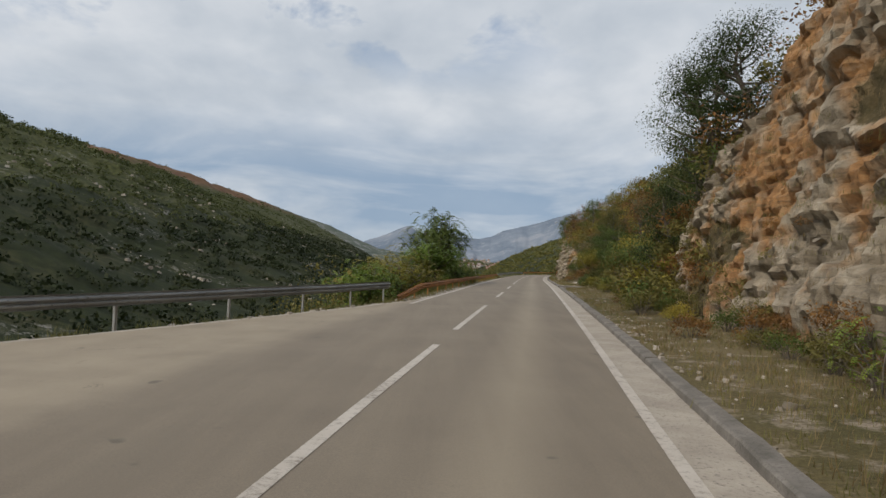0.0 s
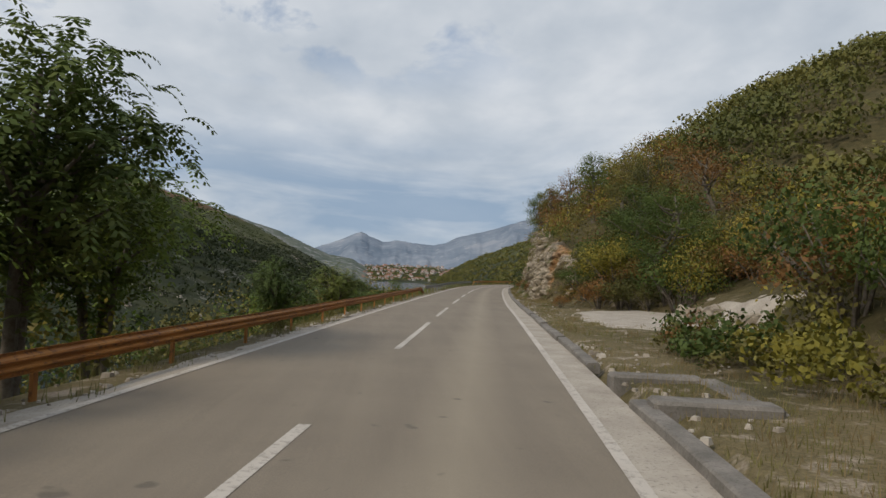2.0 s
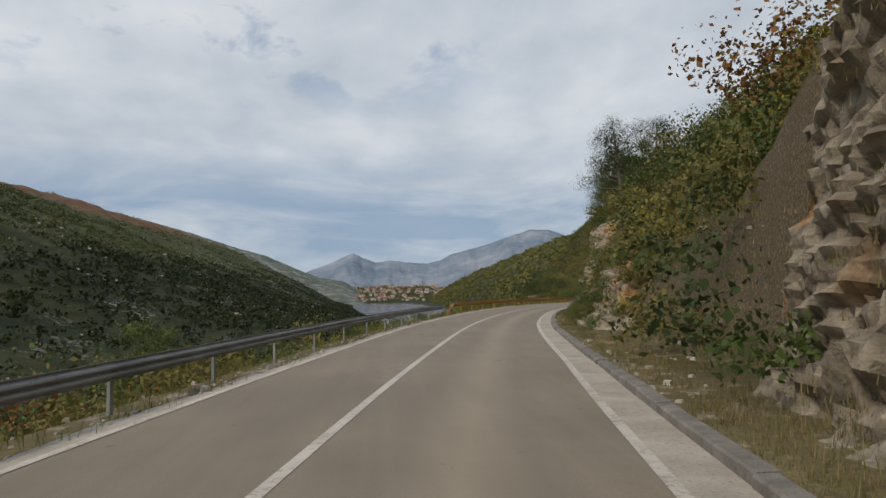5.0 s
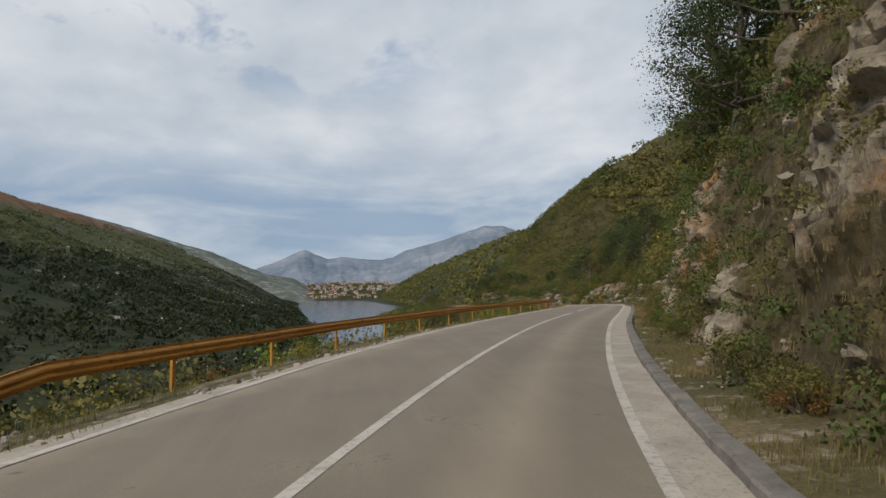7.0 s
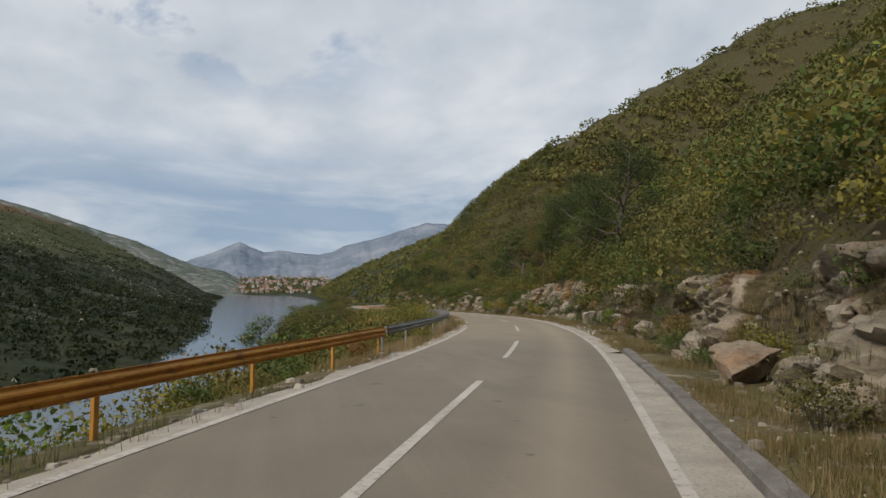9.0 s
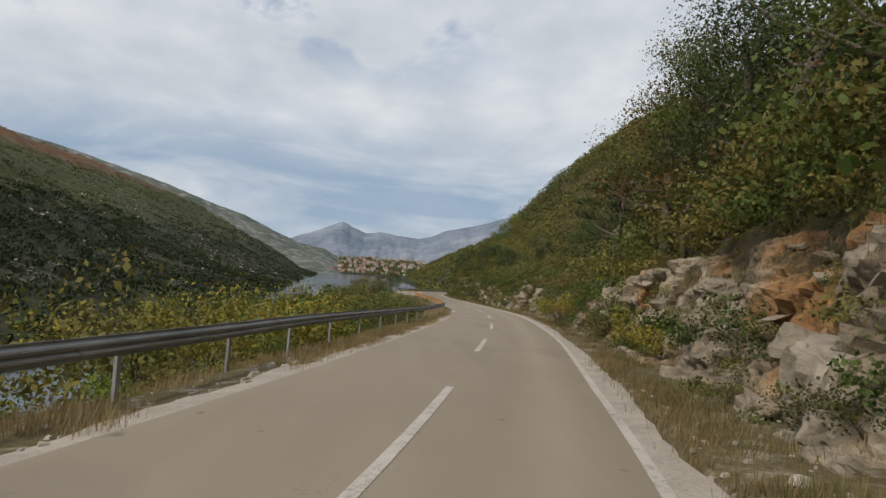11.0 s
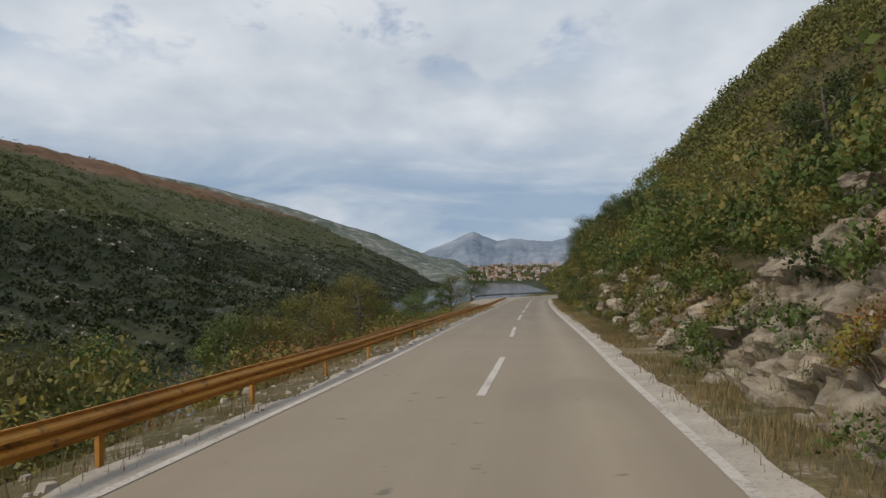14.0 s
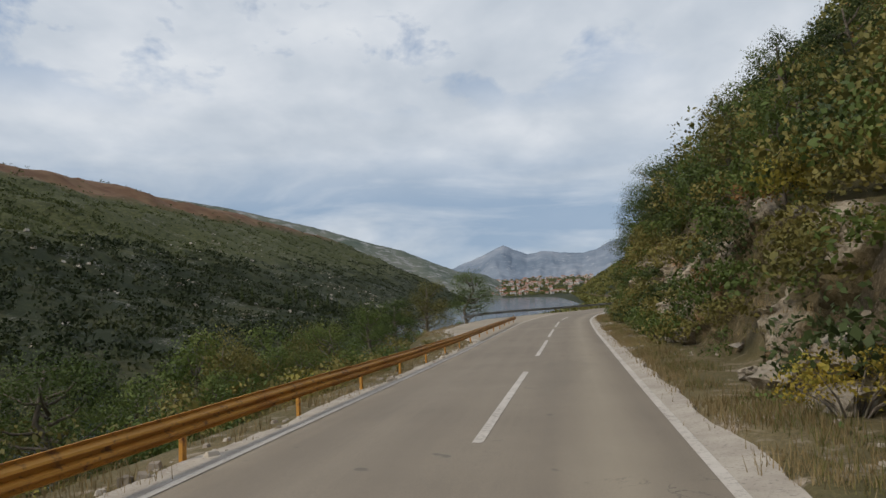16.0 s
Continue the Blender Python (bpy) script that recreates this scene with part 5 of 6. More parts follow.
# bushes on the right slope, nearest belt
for y in np.arange(-14, 448, 2.2):
    ve, ch = float(verge_end(y)), float(cliff_height(y))
    wide = 0.9 + 0.22 * ch
    for lat in np.arange(ve - 1.2, ve + wide + 15, 2.05):
        yy, ll = y + random.uniform(-0.9, 0.9), lat + random.uniform(-0.9, 0.9)
        on_face = ve - 0.4 < ll < ve + wide + 0.3 and ch > 1.4
        if 71 < yy < 87 and ll < 14.5:
            continue
        if on_face and random.random() < (0.86 if ch > 2.2 and y < 213 else 0.62 if y < 213 else 0.30 if 318 < y < 372 else 0.05):
            continue
        if ll < ve - 0.2 and (random.random() < (0.4 if y < 36 or 157 < y < 213 else 0.72) or ll < float(right_line(yy)) + 2.4):
            continue
        p = on_road(np.array([yy]), np.array([ll]))[0][0]
        c = shade_of(yy, ll, True)
        size = random.uniform(0.75, 1.35) * ((0.45 if y < 213 else 0.62) if on_face or ll < ve else 1.35 if y > 213 and ll < ve + wide + 4 else 1.0 + 0.25 * (ll > ve + wide + 3))
        SPOTS.append(("bushes on the road cutting", ll - ve, p[0], p[1], size * 1.22, c))

# bushes on the bank under the guard rails
for y in np.arange(37, 446, 2.6):
    for k, out in enumerate((1.8, 4.6, 7.6, 11.0, 15.0, 20.0)):
        yy, ll = y + random.uniform(-1.2, 1.2), float(lay_by_edge(y)) - out - random.uniform(-0.7, 1.4)
        n = value_noise(yy / 14.0, out / 6.0, 51)
        thick = 0.85 if yy < 110 else 0.65 if yy < 180 else 0.85 if yy < 335 else 0.7
        if n > thick + 0.08 or (k == 0 and random.random() < 0.72):
            continue
        p = on_road(np.array([yy]), np.array([ll]))[0][0]
        c = shade_of(yy, ll, False)
        z = float(height(p[1], p[0]))
        room = float(axis_z(yy)) + float(table(yy, (70, 2.2), (85, 1.7), (150, 1.1), (225, 0.6), (240, 1.1), (262, 2.4), (300, 2.5), (325, 1.9), (350, 1.3), (368, 0.8), (440, 0.3))) + 0.9 * (n - 0.4) - z
        size = min(max(room / 2.1, 0.3), 2.3) * random.uniform(0.75, 1.1)
        if k == 0:
            size = min(size, 0.42)
        SPOTS.append(("bushes on the river bank", 0.9 + out * 0.22, p[0], p[1], size, c))

# the thick autumn bushes on both sides of the pull-in
for k in range(96):
    yy = random.uniform(84.0, 95.5) if k % 2 else random.uniform(37.0, 70.0)
    ll = float(verge_end(yy)) + (0.9 if k % 2 else 0.6) + 7.0 * random.random() ** 1.6
    p = on_road(np.array([yy]), np.array([ll]))[0][0]
    SPOTS.append(("bushes on the road cutting", 0.0, p[0], p[1], random.uniform(1.2, 2.1), random.choice(("green", "olive", "olive", "rust", "yellow", "green", "yellow", "olive"))))

# taller bushes over the ledges
for y0, y1, lo, hi, n, s0, s1 in ((26, 38, -0.9, 1.6, 30, 0.7, 1.4), (203, 262, 0.5, 4.0, 52, 1.1, 1.8), (262, 345, 2.2, 6.0, 56, 1.0, 1.6), (132, 158, 0.0, 4.0, 20, 1.0, 1.6), (48, 67, -2.2, 0.4, 26, 0.5, 0.95), (60, 77, 0.4, 5.0, 26, 1.0, 1.6), (390, 444, 0.2, 4.0, 56, 0.8, 1.3), (258, 282, 1.0, 5.0, 26, 1.2, 1.8), (392, 442, -0.5, 0.9, 40, 0.55, 1.0), (36, 70, -2.2, -0.2, 26, 0.3, 0.65), (262, 304, 0.3, 2.4, 34, 0.45, 0.9), (312, 378, 0.2, 2.4, 50, 0.4, 0.85), (376, 442, 0.2, 2.6, 70, 0.7, 1.15), (345, 390, 1.6, 5.0, 40, 0.8, 1.4), (350, 376, 1.4, 7.0, 62, 0.55, 1.0)):
    for _ in range(n):
        yy = random.uniform(y0, y1)
        p = on_road(np.array([yy]), np.array([float(verge_end(yy)) + max(random.uniform(lo, hi), float(right_line(yy)) + 2.3 - float(verge_end(yy)))]))[0][0]
        SPOTS.append(("bushes on the road cutting", 2.0, p[0], p[1], random.uniform(s0, s1), random.choice(("green", "olive", "dark", "green", "olive") if y0 > 100 else ("olive", "yellow", "green", "rust", "olive"))))

# the yellow and green bushes beyond the grey rail
for k in range(30):
    yy = 276.0 + 0.9 * k
    p = on_road(np.array([yy]), np.array([float(lay_by_edge(yy)) - random.uniform(3.2, 7.0)]))[0][0]
    SPOTS.append(("bushes on the river bank", 0.5, p[0], p[1], random.uniform(1.5, 2.1), "yellow" if k < 12 else random.choice(("green", "bright", "olive"))))

# low dry bushes along the foot of the rock faces
for y0, y1, n in ((-4, 34, 34), (104, 128, 14), (160, 210, 40), (214, 262, 22), (262, 345, 22), (345, 378, 14)):
    for _ in range(n):
        yy = random.uniform(y0, y1)
        ll = max(float(verge_end(yy)) + random.uniform(-0.7, 0.5), float(right_line(yy)) + 2.1)
        p = on_road(np.array([yy]), np.array([ll]))[0][0]
        SPOTS.append(("bushes on the road cutting", 0.0, p[0], p[1], random.uniform(0.28, 0.6), random.choice(("olive", "olive", "green", "rust", "olive"))))

SPOTS.sort(key=lambda q: q[1] + 0.004 * ((q[3] * 7.3) % 100))
for group, _, x, y, size, c in SPOTS[:299]:
    plant(random.choice((BIG_SHRUBS if size > 1.15 else NEAR_SHRUBS)[c]), "shrub", "foliage", x, y, size, SHRUB_WORDS[c], "bush", group)
# the rest, past counting, joined colour by colour
crowns = {c: [] for c in SHRUBS}
stems_v, stems_f = [], []
shapes = {c: [(np.array([v.co[:] for v in k[1].vertices]).reshape(-1, 4, 3), FACING[k[1].name]) for k in SHRUBS[c]] for c in SHRUBS}
ways = {c: [] for c in SHRUBS}
for k, (group, near, x, y, size, c) in enumerate(SPOTS[299:]):
    q, fac = shapes[c][k % 3]
    thin = 1 if near < 1.5 else 2 if near < 5 else 3
    q, fac = q[(k % thin)::thin], fac[(k % thin)::thin]
    mid = q.mean(1, keepdims=True)
    q = mid + (q - mid) * ((0.9, 1.15, 1.4)[thin - 1] / max(size, 0.8) ** 0.75)
    a = random.uniform(0, 6.28)
    turn = np.array([[math.cos(a), math.sin(a), 0], [-math.sin(a), math.cos(a), 0], [0, 0, 1]])
    ways[c].append(fac @ turn)
    crowns[c].append(((q * size * np.array([random.uniform(0.9, 1.15), random.uniform(0.9, 1.15), random.uniform(0.85, 1.15)])) @ turn + (x, y, float(height(y, x)) - 0.05)).reshape(-1, 3))
for c, got in crowns.items():
    if got:
        tagged(new("roadside_scrub", quads_mesh("roadside_scrub", np.concatenate(got), LEAF[c], np.concatenate(ways[c]))), SHRUB_WORDS[c].replace("bush", "scrub"), "scrub", kind="stuff")

# trees that stand out
for kind, i, y, lat, size, label in (
    ("frond", 0, 61.5, -7.2, 1.58, "tall green tree of heaven with feathery leaves"),
    ("frond", 3, 50.0, -8.5, 1.5, "yellow-green tree of heaven behind the rail"),
    ("frond", 2, 55.0, -6.6, 1.35, "yellow-green tree of heaven with drooping leaves"),
    ("frond", 3, 46.0, -7.0, 1.15, "yellow-green young tree of heaven"),
    ("frond", 1, 66.0, -8.0, 1.3, "green tree of heaven leaning over the bank"),
    ("frond", 2, 41.5, -8.4, 1.2, "yellow-green tree of heaven behind the rail"),
    ("frond", 0, 90.5, -7.2, 0.85, "green tree of heaven rising over the rail"),
    ("frond", 0, 93.5, -8.6, 0.8, "green tree of heaven on the bank"),
    ("frond", 1, 101.0, -9.0, 0.75, "yellow-green tree of heaven on the bank"),
    ("frond", 0, 78.0, -7.0, 0.72, "small green tree of heaven below the rail"),
    ("frond", 1, 82.0, -8.0, 0.75, "small yellow-green tree of heaven on the bank"),
    ("broad", 0, 205.0, -13.0, 0.8, "green tree below the orange rail"),
    ("broad", 1, 212.0, -15.0, 0.9, "olive tree below the orange rail"),
    ("broad", 0, 219.0, -14.0, 0.85, "green tree below the orange rail"),
    ("broad", 0, 226.0, -16.0, 0.8, "green tree on the river bank"),
    ("broad", 0, 150.0, -13.0, 0.95, "lone round green tree on the river bank"),
    ("broad", 0, 40.0, 11.0, 0.8, "green tree on top of the rock cutting"),
    ("broad", 2, 35.5, 10.2, 1.05, "dark green tree on top of the rock cutting"),
    ("broad", 2, 30.0, 10.4, 1.02, "dense dark tree on the cutting edge"),
    ("broad", 2, 32.5, 9.6, 1.02, "dark tree over the rock cutting"),
    ("broad", 0, 125.5, 7.6, 0.78, "green tree overhanging the rock face"),
    ("broad", 1, 122.5, 8.2, 0.85, "olive tree above the rock face"),
    ("broad", 0, 87.5, 12.0, 1.15, "dense green tree behind the pull-in"),
    ("broad", 0, 91.0, 11.0, 1.0, "dense green tree behind the pull-in"),
    ("broad", 1, 95.5, 12.5, 1.1, "olive autumn tree behind the pull-in"),
    ("sparse", 0, 93.0, 16.0, 1.2, "half-bare reddish tree in the autumn scrub"),
    ("broad", 1, 100.0, 12.0, 0.95, "olive autumn tree above the bushes"),
    ("broad", 0, 108.0, 11.0, 0.9, "green tree above the rock face"),
    ("sparse", 0, 122.0, 8.8, 0.85, "half-bare reddish tree above the rock face"),
    ("sparse", 1, 126.5, 7.9, 0.75, "thin-leaved tree at the edge of the rock face"),
    ("sparse", 0, 118.0, 10.0, 0.9, "half-bare reddish tree above the rock face"),
    ("sparse", 0, 96.0, 14.0, 0.9, "half-bare reddish tree in the autumn scrub"),
    ("broad", 2, 178.0, 11.5, 1.05, "dark dense tree above the broken rock face"),
    ("broad", 2, 196.0, 7.8, 1.3, "dark dense tree overhanging the rock face"),
    ("broad", 2, 200.0, 8.2, 1.3, "dark dense tree overhanging the rock face"),
    ("broad", 0, 204.5, 8.2, 0.9, "green tree above the broken rock face"),
    ("pine", 1, 200.5, 9.6, 1.05, "dark pine crowning the rock face"),
    ("broad", 2, 203.5, 9.0, 0.95, "dark dense tree crowning the rock face"),
    ("pine", 0, 198.0, 10.0, 1.2, "dark pine crowning the rock face"),
    ("broad", 2, 192.0, 9.0, 1.35, "dark dense tree above the rock face"),
    ("broad", 2, 37.5, 9.2, 0.8, "dark tree on the corner of the rock cutting"),
    ("pine", 0, 33.0, 10.2, 0.95, "dark conifer on the corner of the rock cutting"),
    ("pine", 0, 196.5, 9.6, 0.95, "dark pine leaning from the rock face"),
    ("pine", 1, 193.0, 10.4, 1.0, "dark pine on the edge of the rock face"),
    ("sparse", 1, 206.0, 8.4, 0.8, "thin-leaved tree on the edge of the rock face"),
    ("broad", 2, 183.0, 8.8, 1.02, "dark dense tree above the broken rock face"),
    ("broad", 0, 186.5, 8.6, 0.95, "green tree above the broken rock face"),
    ("broad", 2, 173.5, 9.0, 1.02, "dark dense tree above the broken rock face"),
    ("broad", 0, 189.0, 11.0, 0.95, "green tree above the broken rock face"),
    ("sparse", 0, 229.0, 12.5, 1.15, "half-bare reddish tree above the bushes"),
    ("broad", 1, 222.5, 10.0, 1.1, "olive autumn tree on the slope"),
    ("broad", 0, 217.5, 9.4, 1.1, "green tree on the slope above boulders"),
    ("sparse", 0, 288.5, 7.4, 1.5, "tall half-bare reddish-brown tree over the bank"),
    ("broad", 2, 283.0, 8.4, 1.55, "tall dark green tree over the rocky bank"),
    ("broad", 2, 277.0, 8.4, 1.6, "dark green tree over the rocky bank"),
    ("broad", 1, 289.5, 8.8, 1.7, "tall olive autumn tree over the rocky bank"),
    ("broad", 0, 287.0, 8.8, 1.5, "tall green tree over the rocky bank"),
    ("broad", 1, 291.5, 7.8, 0.95, "olive autumn tree over the rocky bank"),
    ("broad", 1, 286.0, 7.6, 0.85, "olive autumn tree over the rocky bank"),
    ("broad", 0, 271.0, 8.4, 1.45, "tall green tree over the rocky bank"),
    ("broad", 2, 266.0, 9.0, 1.5, "tall dark green tree over the rocky bank"),
    ("pine", 0, 307.0, 8.6, 1.5, "spreading dark pine on the rocky slope"),
    ("broad", 0, 304.0, 11.2, 0.85, "green tree beside the pine"),
    ("broad", 2, 300.0, 11.0, 0.8, "dark tree beside the pine"),
    ("sparse", 1, 301.0, 10.5, 1.0, "bare-twigged tree above the slope"),
    ("broad", 2, 330.0, 13.0, 1.1, "dark oak on the rocky slope"),
    ("broad", 0, 336.0, 12.5, 1.0, "green oak on the rocky slope"),
    ("broad", 1, 346.0, 14.0, 1.0, "olive oak on the wooded slope"),
    ("broad", 2, 352.0, 12.0, 0.95, "dark oak on the wooded slope"),
    ("broad", 2, 436.0, 7.4, 1.05, "dark tree overhanging the road bend"),
    ("broad", 0, 428.0, 8.2, 1.05, "green tree overhanging the verge"),
    ("broad", 2, 420.0, 8.6, 0.95, "dark green tree by the verge"),
    ("broad", 1, 411.0, 9.8, 0.85, "olive tree on the steep slope"),
    ("broad", 0, 392.0, 12.0, 0.7, "green tree on the steep slope"),
    ("broad", 0, 403.0, 10.0, 0.75, "green tree on the steep slope"),
    ("broad", 2, 397.0, 11.5, 0.75, "dark tree on the steep slope"),
    ("broad", 2, 384.0, 12.0, 0.7, "dark tree on the steep slope"),
    ("broad", 1, 440.0, -14.0, 1.3, "olive tree below the road bend"),
    ("broad", 0, 450.0, -12.0, 1.3, "round green tree below the road bend"),
    ("broad", 0, 431.0, -17.0, 1.3, "green tree on the river bank"),
    ("broad", 0, 418.0, -16.0, 1.1, "green tree on the river bank"),
    ("broad", 0, 426.0, -13.0, 0.9, "round green tree below the road bend"),
    ("broad", 1, 380.0, -13.0, 1.35, "olive brown tree on the river bank"),
    ("broad", 1, 385.0, -15.5, 1.5, "olive brown tree on the river bank"),
    ("broad", 0, 390.0, -14.0, 1.1, "green tree on the river bank"),
    ("broad", 1, 372.0, -15.0, 1.5, "olive brown tree on the river bank"),
    ("broad", 1, 366.0, -13.0, 0.9, "olive brown tree below the guard rail"),
    ("broad", 0, 405.0, -17.0, 0.9, "green tree on the river bank"),
    ("seedling", 0, 11.0, 7.0, 1.1, "bright green tree of heaven seedling on the verge"),
    ("seedling", 0, 10.3, 6.7, 0.85, "bright green tree of heaven seedling on the verge"),
    ("seedling", 0, 66.0, 7.0, 0.8, "bright green tree of heaven seedling on the verge"),
    ("seedling", 0, 212.0, 7.4, 0.8, "bright green seedling beside the kerb"),
):
    p = on_road(np.array([y]), np.array([lat]))[0][0]
    plant(TREES["tall" if kind == "broad" and size > 1.0 else kind][i], "tree", "crown", p[0], p[1], size, label, "tree")
# trees that hide the river below the road
for k in range(30):
    y = 318.0 + 4.3 * k + random.uniform(-1.5, 1.5)
    f = random.uniform(0.25, 0.8)
    x = float(bank_x(y)) + f * (float(axis_x(y)) - 14 - float(bank_x(y)))
    z = float(height(y, x))
    top = float(table(y, (318, 1.2), (350, 0.4), (380, -0.6), (420, -1.6), (450, -2.4))) + random.uniform(-1.4, 0.9)
    i = (1, 0, 1, 1, 0)[k % 5]
    plant(TREES["broad"][i], "tree", "crown", x, y, min(max((top - z) / 6.2, 0.5), 2.0), ("green", "olive brown")[i] + " tree on the steep river bank", "tree", "trees on the river bank")
# the wall of trees close along the last stretch
for k, y in enumerate(np.arange(391.0, 446.0, 3.8)):
    p = on_road(np.array([y + random.uniform(-1, 1)]), np.array([6.9 + 1.7 * (k % 2) + random.uniform(-0.4, 0.8)]))[0][0]
    i = (0, 2, 1, 2, 0)[k % 5]
    plant(TREES["broad"][i], "tree", "crown", p[0], p[1], random.uniform(0.45, 0.68), ("green", "olive", "dark")[i] + " low-branched tree crowding the verge", "tree", "trees crowding the verge")


# ---- woods and scrub that nobody could count ----
def thicket(name, label, places, sizes, per, leaf, colour, seed, squash=0.75):
    """Many bushes in one mesh: each a clump of leaf sprays."""
    rg = np.random.default_rng(seed)
    n = len(places)
    d = unit(rg.normal(0, 1, (n, per, 3)))
    d[..., 2] = np.abs(d[..., 2]) * 1.1 - 0.25
    s = np.asarray(sizes)[:, None, None]
    lob = 1 + 0.28 * np.sin(3.0 * np.arctan2(d[..., 1], d[..., 0]) + rg.uniform(0, 6, (n, 1)))[..., None]
    at = np.asarray(places)[:, None] + d * s * lob * (1, 1, squash) * (0.55 + 0.5 * rg.random((n, per, 1))) + np.array((0, 0, 0.35)) * s
    L = np.repeat(np.asarray(sizes) * leaf, per)
    corners, facing = leaves(rg, at.reshape(-1, 3), d.reshape(-1, 3), L, 0.72)
    return tagged(new(name, quads_mesh(name, corners, LEAF[colour], facing)), label, "scrub", kind="stuff")


# bushes rooted in the cracks of the rock faces
rg = np.random.default_rng(15)
for V, count, colours in zip(LEDGES, (110, 50, 640, 90, 110, 80, 90, 60), (("olive", "rust"), ("olive", "green"), ("green", "olive"), ("olive", "green"), ("green", "olive"), ("green", "olive"), ("green", "olive"), ("green", "dark"))):
    for k, c in enumerate(colours):
        spots = V[rg.integers(0, len(V), count * 3)] + (-0.12, 0, 0.05)
        spots = spots[fbm(spots[:, 1] / 3.2, spots[:, 2] / 1.6, 3, 81 + 7 * k) > 0.02][:count // 2]
        thicket("ledge_scrub", {"green": "green", "olive": "dull olive", "rust": "rusty", "dark": "dark"}[c] + " bushes rooted in the cracks of the rocks", spots, rg.uniform(0.22, 0.62, len(spots)), 190, 0.135, c, 60 + k)
rg = np.random.default_rng(5)
# the right slope above the nearest belt
y, lat = rg.uniform(-30, 480, 9200), rg.uniform(0, 1, 9200) ** 0.95 * 52 + 12
p = on_road(y, lat)[0]
p[:, 2] = height(p[:, 1], p[:, 0])
keep = (lat > 21) & (fbm(p[:, 0] / 11, p[:, 1] / 11, 3, 61) > -0.65)
thicket("hillside_scrub", "mixed green and rusty autumn scrub covering the slope", p[keep], rg.uniform(1.0, 2.1, keep.sum()), 58, 0.235, "slope", 6)
y, lat = rg.uniform(-60, 640, 4600), rg.uniform(60, 260, 4600)
gx = np.where(y < 480, axis_x(y), 90 + (y - 480) * 0.12)
p = np.stack([gx + lat, y, height(y, gx + lat)], -1)
thicket("hillside_scrub", "dull green scrub on the upper slope", p, rg.uniform(1.6, 3.2, len(p)), 20, 0.46, "slope", 7)
y, lat = rg.uniform(140, 430, 3000), rg.uniform(50, 125, 3000)
p = np.stack([axis_x(y) + lat, y, height(y, axis_x(y) + lat)], -1)
thicket("hillside_scrub", "dull green scrub on the upper slope", p, rg.uniform(1.6, 3.0, len(p)), 24, 0.42, "slope", 17)
# the slope beyond the bend and along the lake
y = rg.uniform(470, 2050, 5200)
x = table(y, (470, 78), (500, 92), (620, 104), (849, 100), (1900, 112)) + rg.uniform(0, 1, 5200) ** 1.5 * 330
p = np.stack([x, y, height(y, x)], -1)
thicket("lakeside_scrub", "green scrub on the slope above the lake", p, rg.uniform(2.0, 4.5, len(p)), 16, 0.62, "slope", 8)
# low trees between the road and the water
y = np.concatenate([rg.uniform(60, 860, 2150), rg.uniform(375, 490, 450)])
t = rg.random(2600)
x = bank_x(y) + t * (np.where(y < 480, axis_x(y) - 22, table(y, (480, 70), (620, 95), (860, 100))) - bank_x(y))
p = np.stack([x, y, height(y, x)], -1)
size = np.clip(rg.uniform(1.6, 3.6, 2600), 0.8, np.clip((table(y, (200, -3.0), (280, -1.5), (420, -2.5), (500, -4.0)) - p[:, 2]) / 1.5, 0.9, 4))
thicket("bank_scrub", "green and brown bushes on the river bank", p, size, 44, 0.32, "slope", 9)
y = rg.uniform(2120, 3000, 1500)
x = rg.normal(0.0, 0.055, 1500) * y
p = np.stack([x, y, height(y, x)], -1)
thicket("town_trees", "green trees between the town houses", p[p[:, 2] > WATER_Z + 0.5], rg.uniform(3, 6.5, (p[:, 2] > WATER_Z + 0.5).sum()), 14, 0.6, "slope", 12)
# far side of the valley
y = np.concatenate([rg.uniform(-60, 300, 6500), rg.uniform(300, 800, 12500), rg.uniform(800, 1800, 7000)])
x = foot_x(y) - rg.uniform(0, 1, len(y)) ** 1.5 * 640
z = height(y, x)
patch = fbm(x / 26, y / 26, 4, 71)
keep = (patch > -0.42) & (z > WATER_Z) & ((z < 106 + 14 * patch) | (rg.random(len(y)) < 0.2))
p = np.stack([x, y, z], -1)[keep]
low_ = p[:, 2] < 26 + 16 * patch[keep] + 0.03 * (p[:, 1] - 500)
grow = rg.uniform(1.2, 2.6, len(p)) * np.clip((foot_x(p[:, 1]) - p[:, 0]) / 300 + 0.85, 0.85, 1.8)
thicket("valley_scrub", "evergreen scrub covering the far valley side, shade in its dark colour", p[low_], grow[low_], 14, 0.52, "hill", 10, 0.8)
thicket("valley_scrub", "dull olive green scrub high on the far valley side", p[~low_], 0.85 * grow[~low_], 12, 0.5, "heights", 11, 0.6)
# pale outcrops on the far side
y = rg.uniform(-20, 1000, 9000)
x = foot_x(y) - 12 - rg.uniform(0, 1, len(y)) * 190
z = height(y, x)
keep = (fbm(x / 26, y / 26, 4, 71) < 0.06) & (fbm(x / 12, y / 12, 3, 81) > 0.14)
pebbles("pale limestone outcrops on the far valley side", [(a, b, c + 0.15, s) for a, b, c, s in zip(x[keep], y[keep], z[keep], 0.4 + 1.5 * rg.random(keep.sum()) ** 2)])


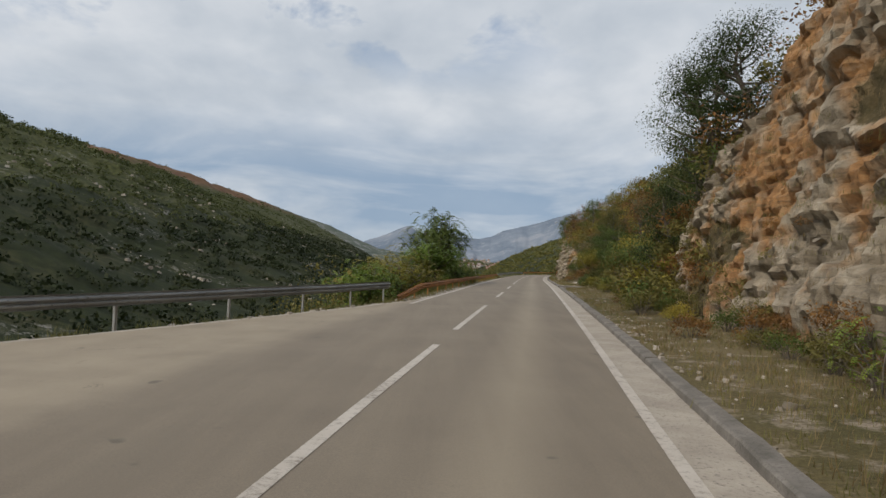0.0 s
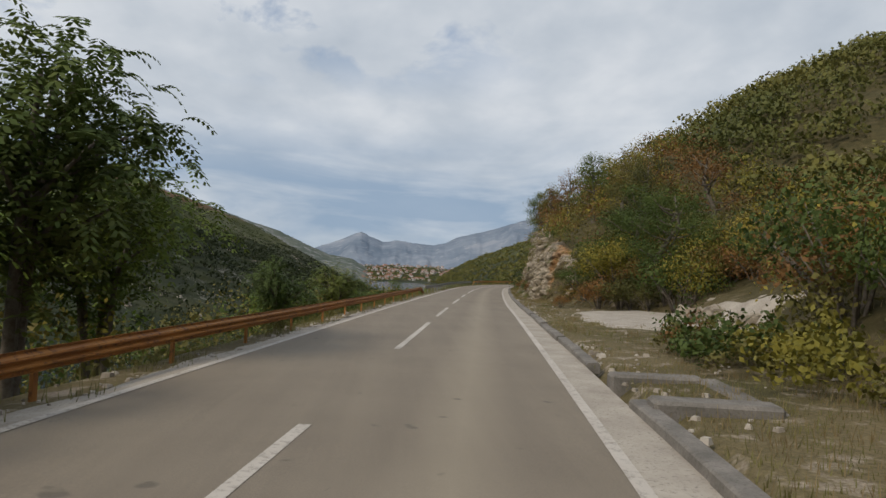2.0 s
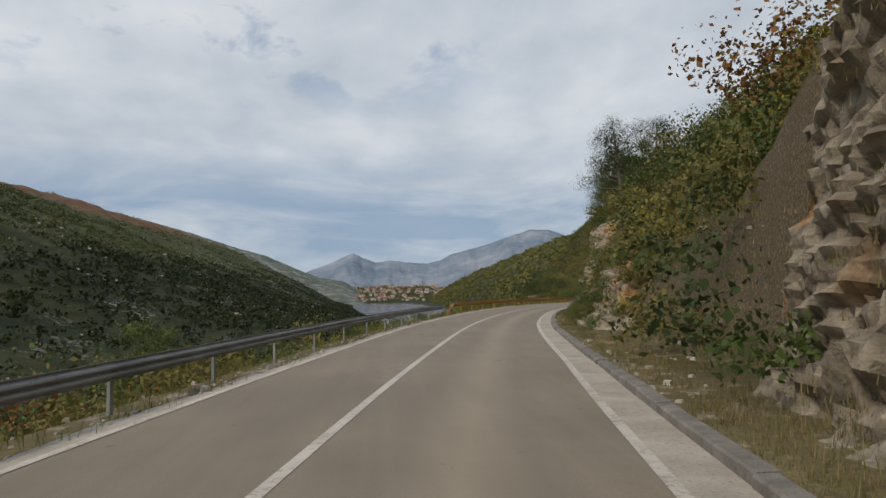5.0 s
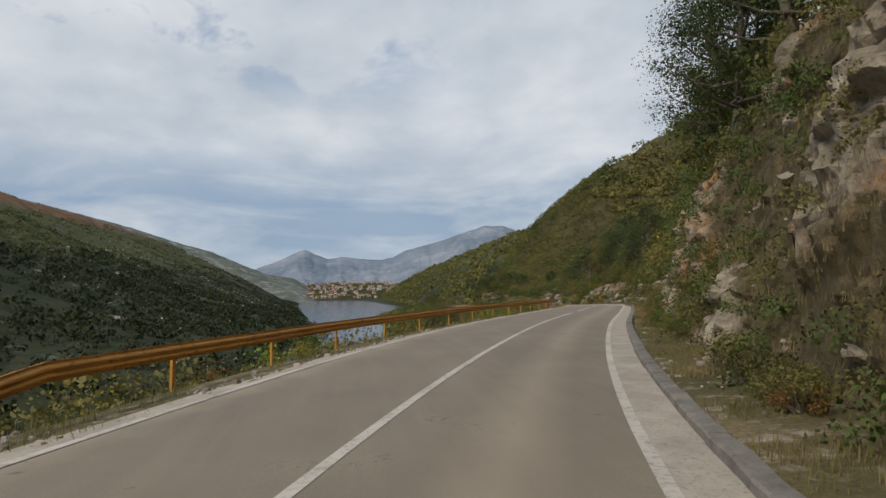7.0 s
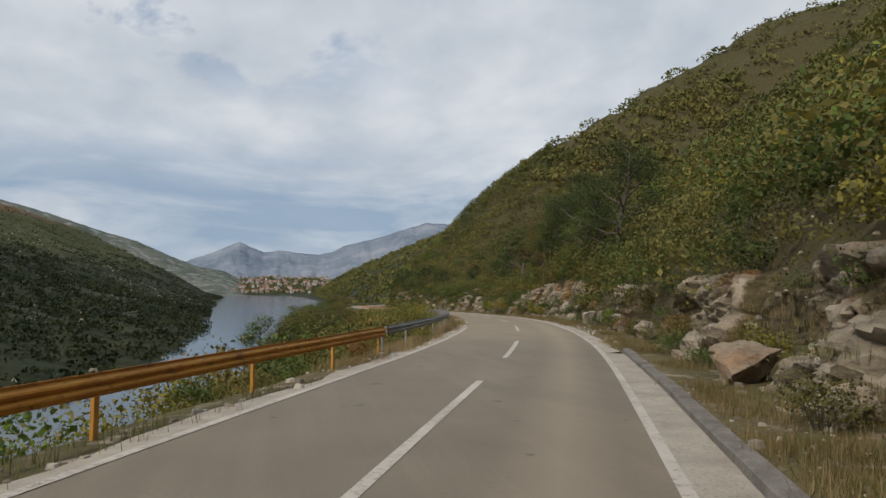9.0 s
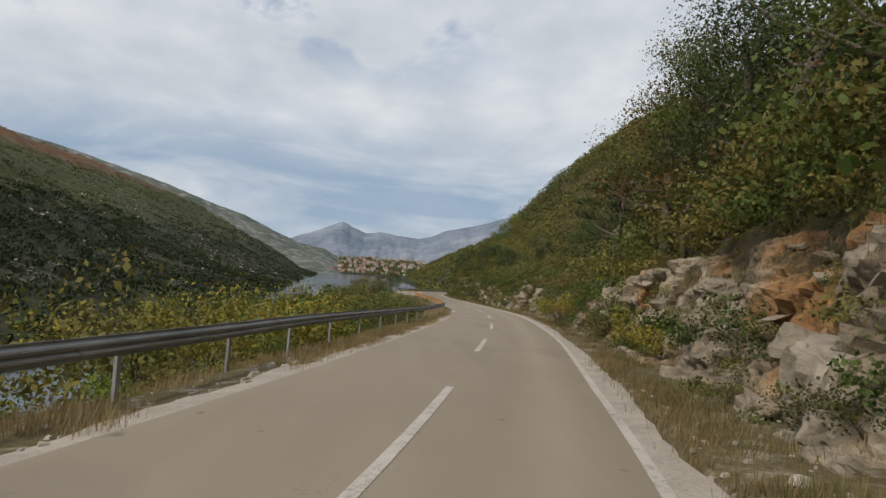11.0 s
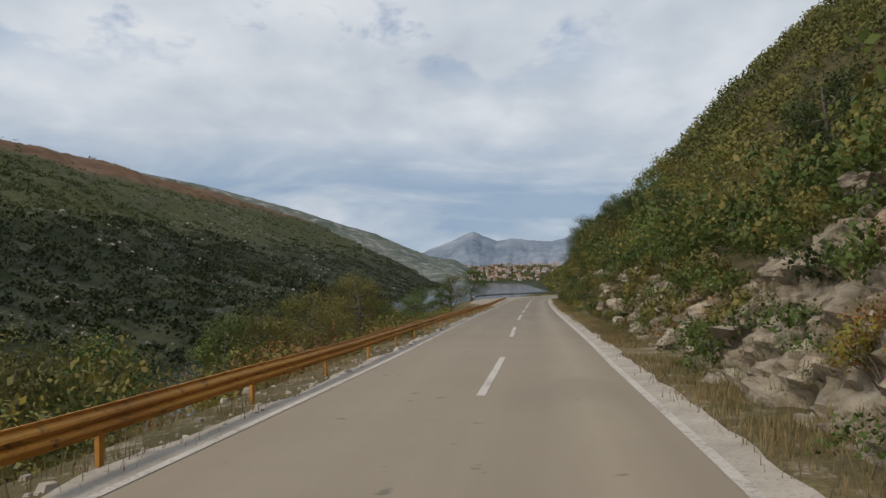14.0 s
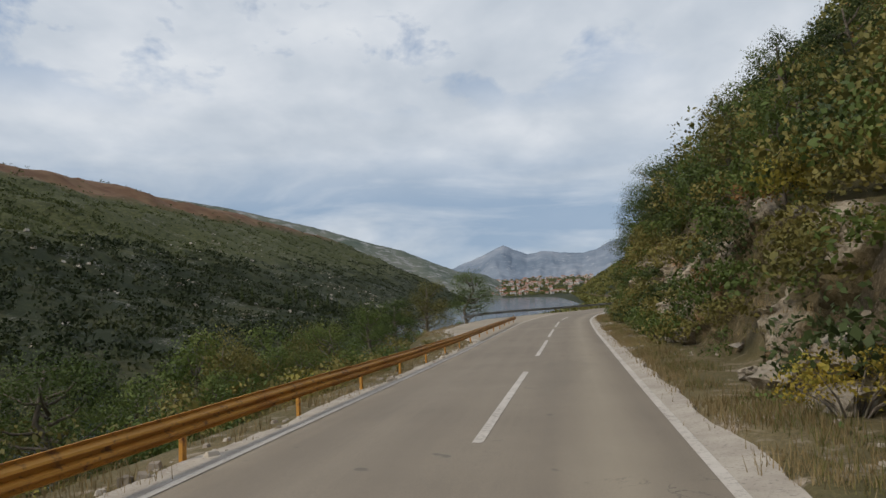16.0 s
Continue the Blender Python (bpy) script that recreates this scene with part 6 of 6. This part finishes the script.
def cypress_kind(seed):
    rg_ = np.random.default_rng(seed)
    blobs = [(np.array([0, 0, h]), np.array([r, r, 1.1])) for h, r in ((1.2, 0.7), (2.6, 0.9), (4.2, 0.85), (5.8, 0.65), (7.2, 0.4), (8.3, 0.2))]
    corners, facing = foliage(rg_, blobs, 420, 0.5, 0.5)
    return wood("trunk", [([(0, 0, -0.3), (0, 0, 3), (0, 0, 8)], [0.14, 0.1, 0.02])]), quads_mesh("crown", corners, LEAF["dark"], facing)


CYPRESS = [cypress_kind(300), cypress_kind(301)]
for x, y, s in ((-58, 690, 1.0), (-61, 700, 1.2), (-64, 712, 0.9), (-62, 732, 1.25), (-70, 735, 1.0), (-55, 745, 1.1), (-48, 700, 0.9), (-52, 720, 1.05), (-75, 690, 0.9), (-66, 660, 1.0), (-40, 760, 1.0), (-45, 735, 0.9)):
    plant(random.choice(CYPRESS), "cypress", "crown", x, y, s, "slim dark cypress on the far valley side", "tree", "cypresses across the river")


# ---- grass ----
def grass(label, places, high, blades, colour, seed, wide=0.16):
    rg_ = np.random.default_rng(seed)
    n = len(places)
    base = np.repeat(np.asarray(places), blades, 0) + np.concatenate([rg_.normal(0, wide, (n * blades, 2)), np.full((n * blades, 1), -0.03)], 1)
    h = np.repeat(np.asarray(high), blades) * rg_.uniform(0.5, 1.2, n * blades)
    a = rg_.uniform(0, 6.28, n * blades)
    lean = np.stack([np.cos(a), np.sin(a)], -1) * (h * rg_.uniform(0.1, 0.6, n * blades))[:, None]
    w = np.stack([-np.sin(a), np.cos(a), 0 * a], -1) * 0.007
    tip = base + np.concatenate([lean, h[:, None]], 1)
    corners = np.stack([base - w, base + w, tip + w * 0.15, tip - w * 0.15], 1).reshape(-1, 3)
    return tagged(new("grass", quads_mesh("grass", corners, GRASS[colour])), label, "grass", kind="stuff")


GRASS = {
    "dry": leaf_material("grass_dry", [(0.1, (0.130, 0.098, 0.044)), (0.5, (0.240, 0.180, 0.084)), (0.9, (0.390, 0.300, 0.155))], 0.3),
    "green": leaf_material("grass_green", [(0.1, (0.085, 0.096, 0.028)), (0.5, (0.165, 0.158, 0.050)), (0.9, (0.280, 0.240, 0.095))], 0.3),
}


def verge_spots(seed, count, y0, y1, lo, hi, right=True):
    r = np.random.default_rng(seed)
    y = r.uniform(y0, y1, count)
    if right:
        lat = right_line(y) + np.where(y < 236, 1.0, 0.5) + lo + (hi - lo) * r.random(count) ** 1.2 * np.clip((verge_end(y) - 4) / 3, 0.5, 1.6)
    else:
        lat = lay_by_edge(y) - lo - (hi - lo) * r.random(count)
    p = on_road(y, lat)[0]
    p[:, 2] = height(p[:, 1], p[:, 0])
    keep = value_noise(p[:, 0] / 1.3, p[:, 1] / 1.3, 41) > (0.34 if right else 0.46)
    keep &= ~((p[:, 1] > 73) & (p[:, 1] < 92) & (lat > 6.5))
    return p[keep], r.uniform(0.6, 1.3, keep.sum())


p, s = verge_spots(1, 8600, -8, 236, 0.15, 4.0)
grass("short dry grass on the stony verge", p, 0.13 * s, 11, "green", 21)
p, s = verge_spots(2, 5600, -8, 236, 0.3, 4.5)
grass("tan dry grass tufts on the verge", p, 0.18 * s, 11, "dry", 22)
p, s = verge_spots(3, 5600, 206, 446, 0.1, 2.6)
grass("tall brown dry grass beside the road edge", p, 0.18 * s, 18, "dry", 23)
p, s = verge_spots(7, 3600, 206, 446, 0.4, 3.0)
grass("green grass in the dry verge", p, 0.19 * s, 11, "green", 27)
p, s = verge_spots(4, 3400, 4, 232, 0.1, 2.4, False)
grass("grass under the guard rail", p, 0.24 * s, 9, "green", 24)
p, s = verge_spots(5, 4600, 232, 330, 0.05, 2.2, False)
grass("tall tan dry grass under the grey guard rail", p, 0.22 * s, 16, "dry", 25)
p, s = verge_spots(6, 2600, 326, 440, 0.3, 2.4, False)
grass("dry grass tufts under the orange rail", p, 0.24 * s, 9, "dry", 26)
ledge = np.concatenate([V[np.random.default_rng(31 + i).choice(len(V), 260)] for i, V in enumerate(LEDGES)])
grass("dry grass and herbs rooted in the rock ledges", ledge - (0.1, 0, 0.05), 0.12 + 0.14 * value_noise(ledge[:, 1], ledge[:, 2], 5), 16, "dry", 28, 0.13)
ledge = np.concatenate([V[np.random.default_rng(51 + i).choice(len(V), 200)] for i, V in enumerate(LEDGES)])
grass("greenish herbs rooted in the rock ledges", ledge - (0.1, 0, 0.05), 0.12 + 0.16 * value_noise(ledge[:, 1], ledge[:, 2], 6), 16, "green", 29, 0.15)
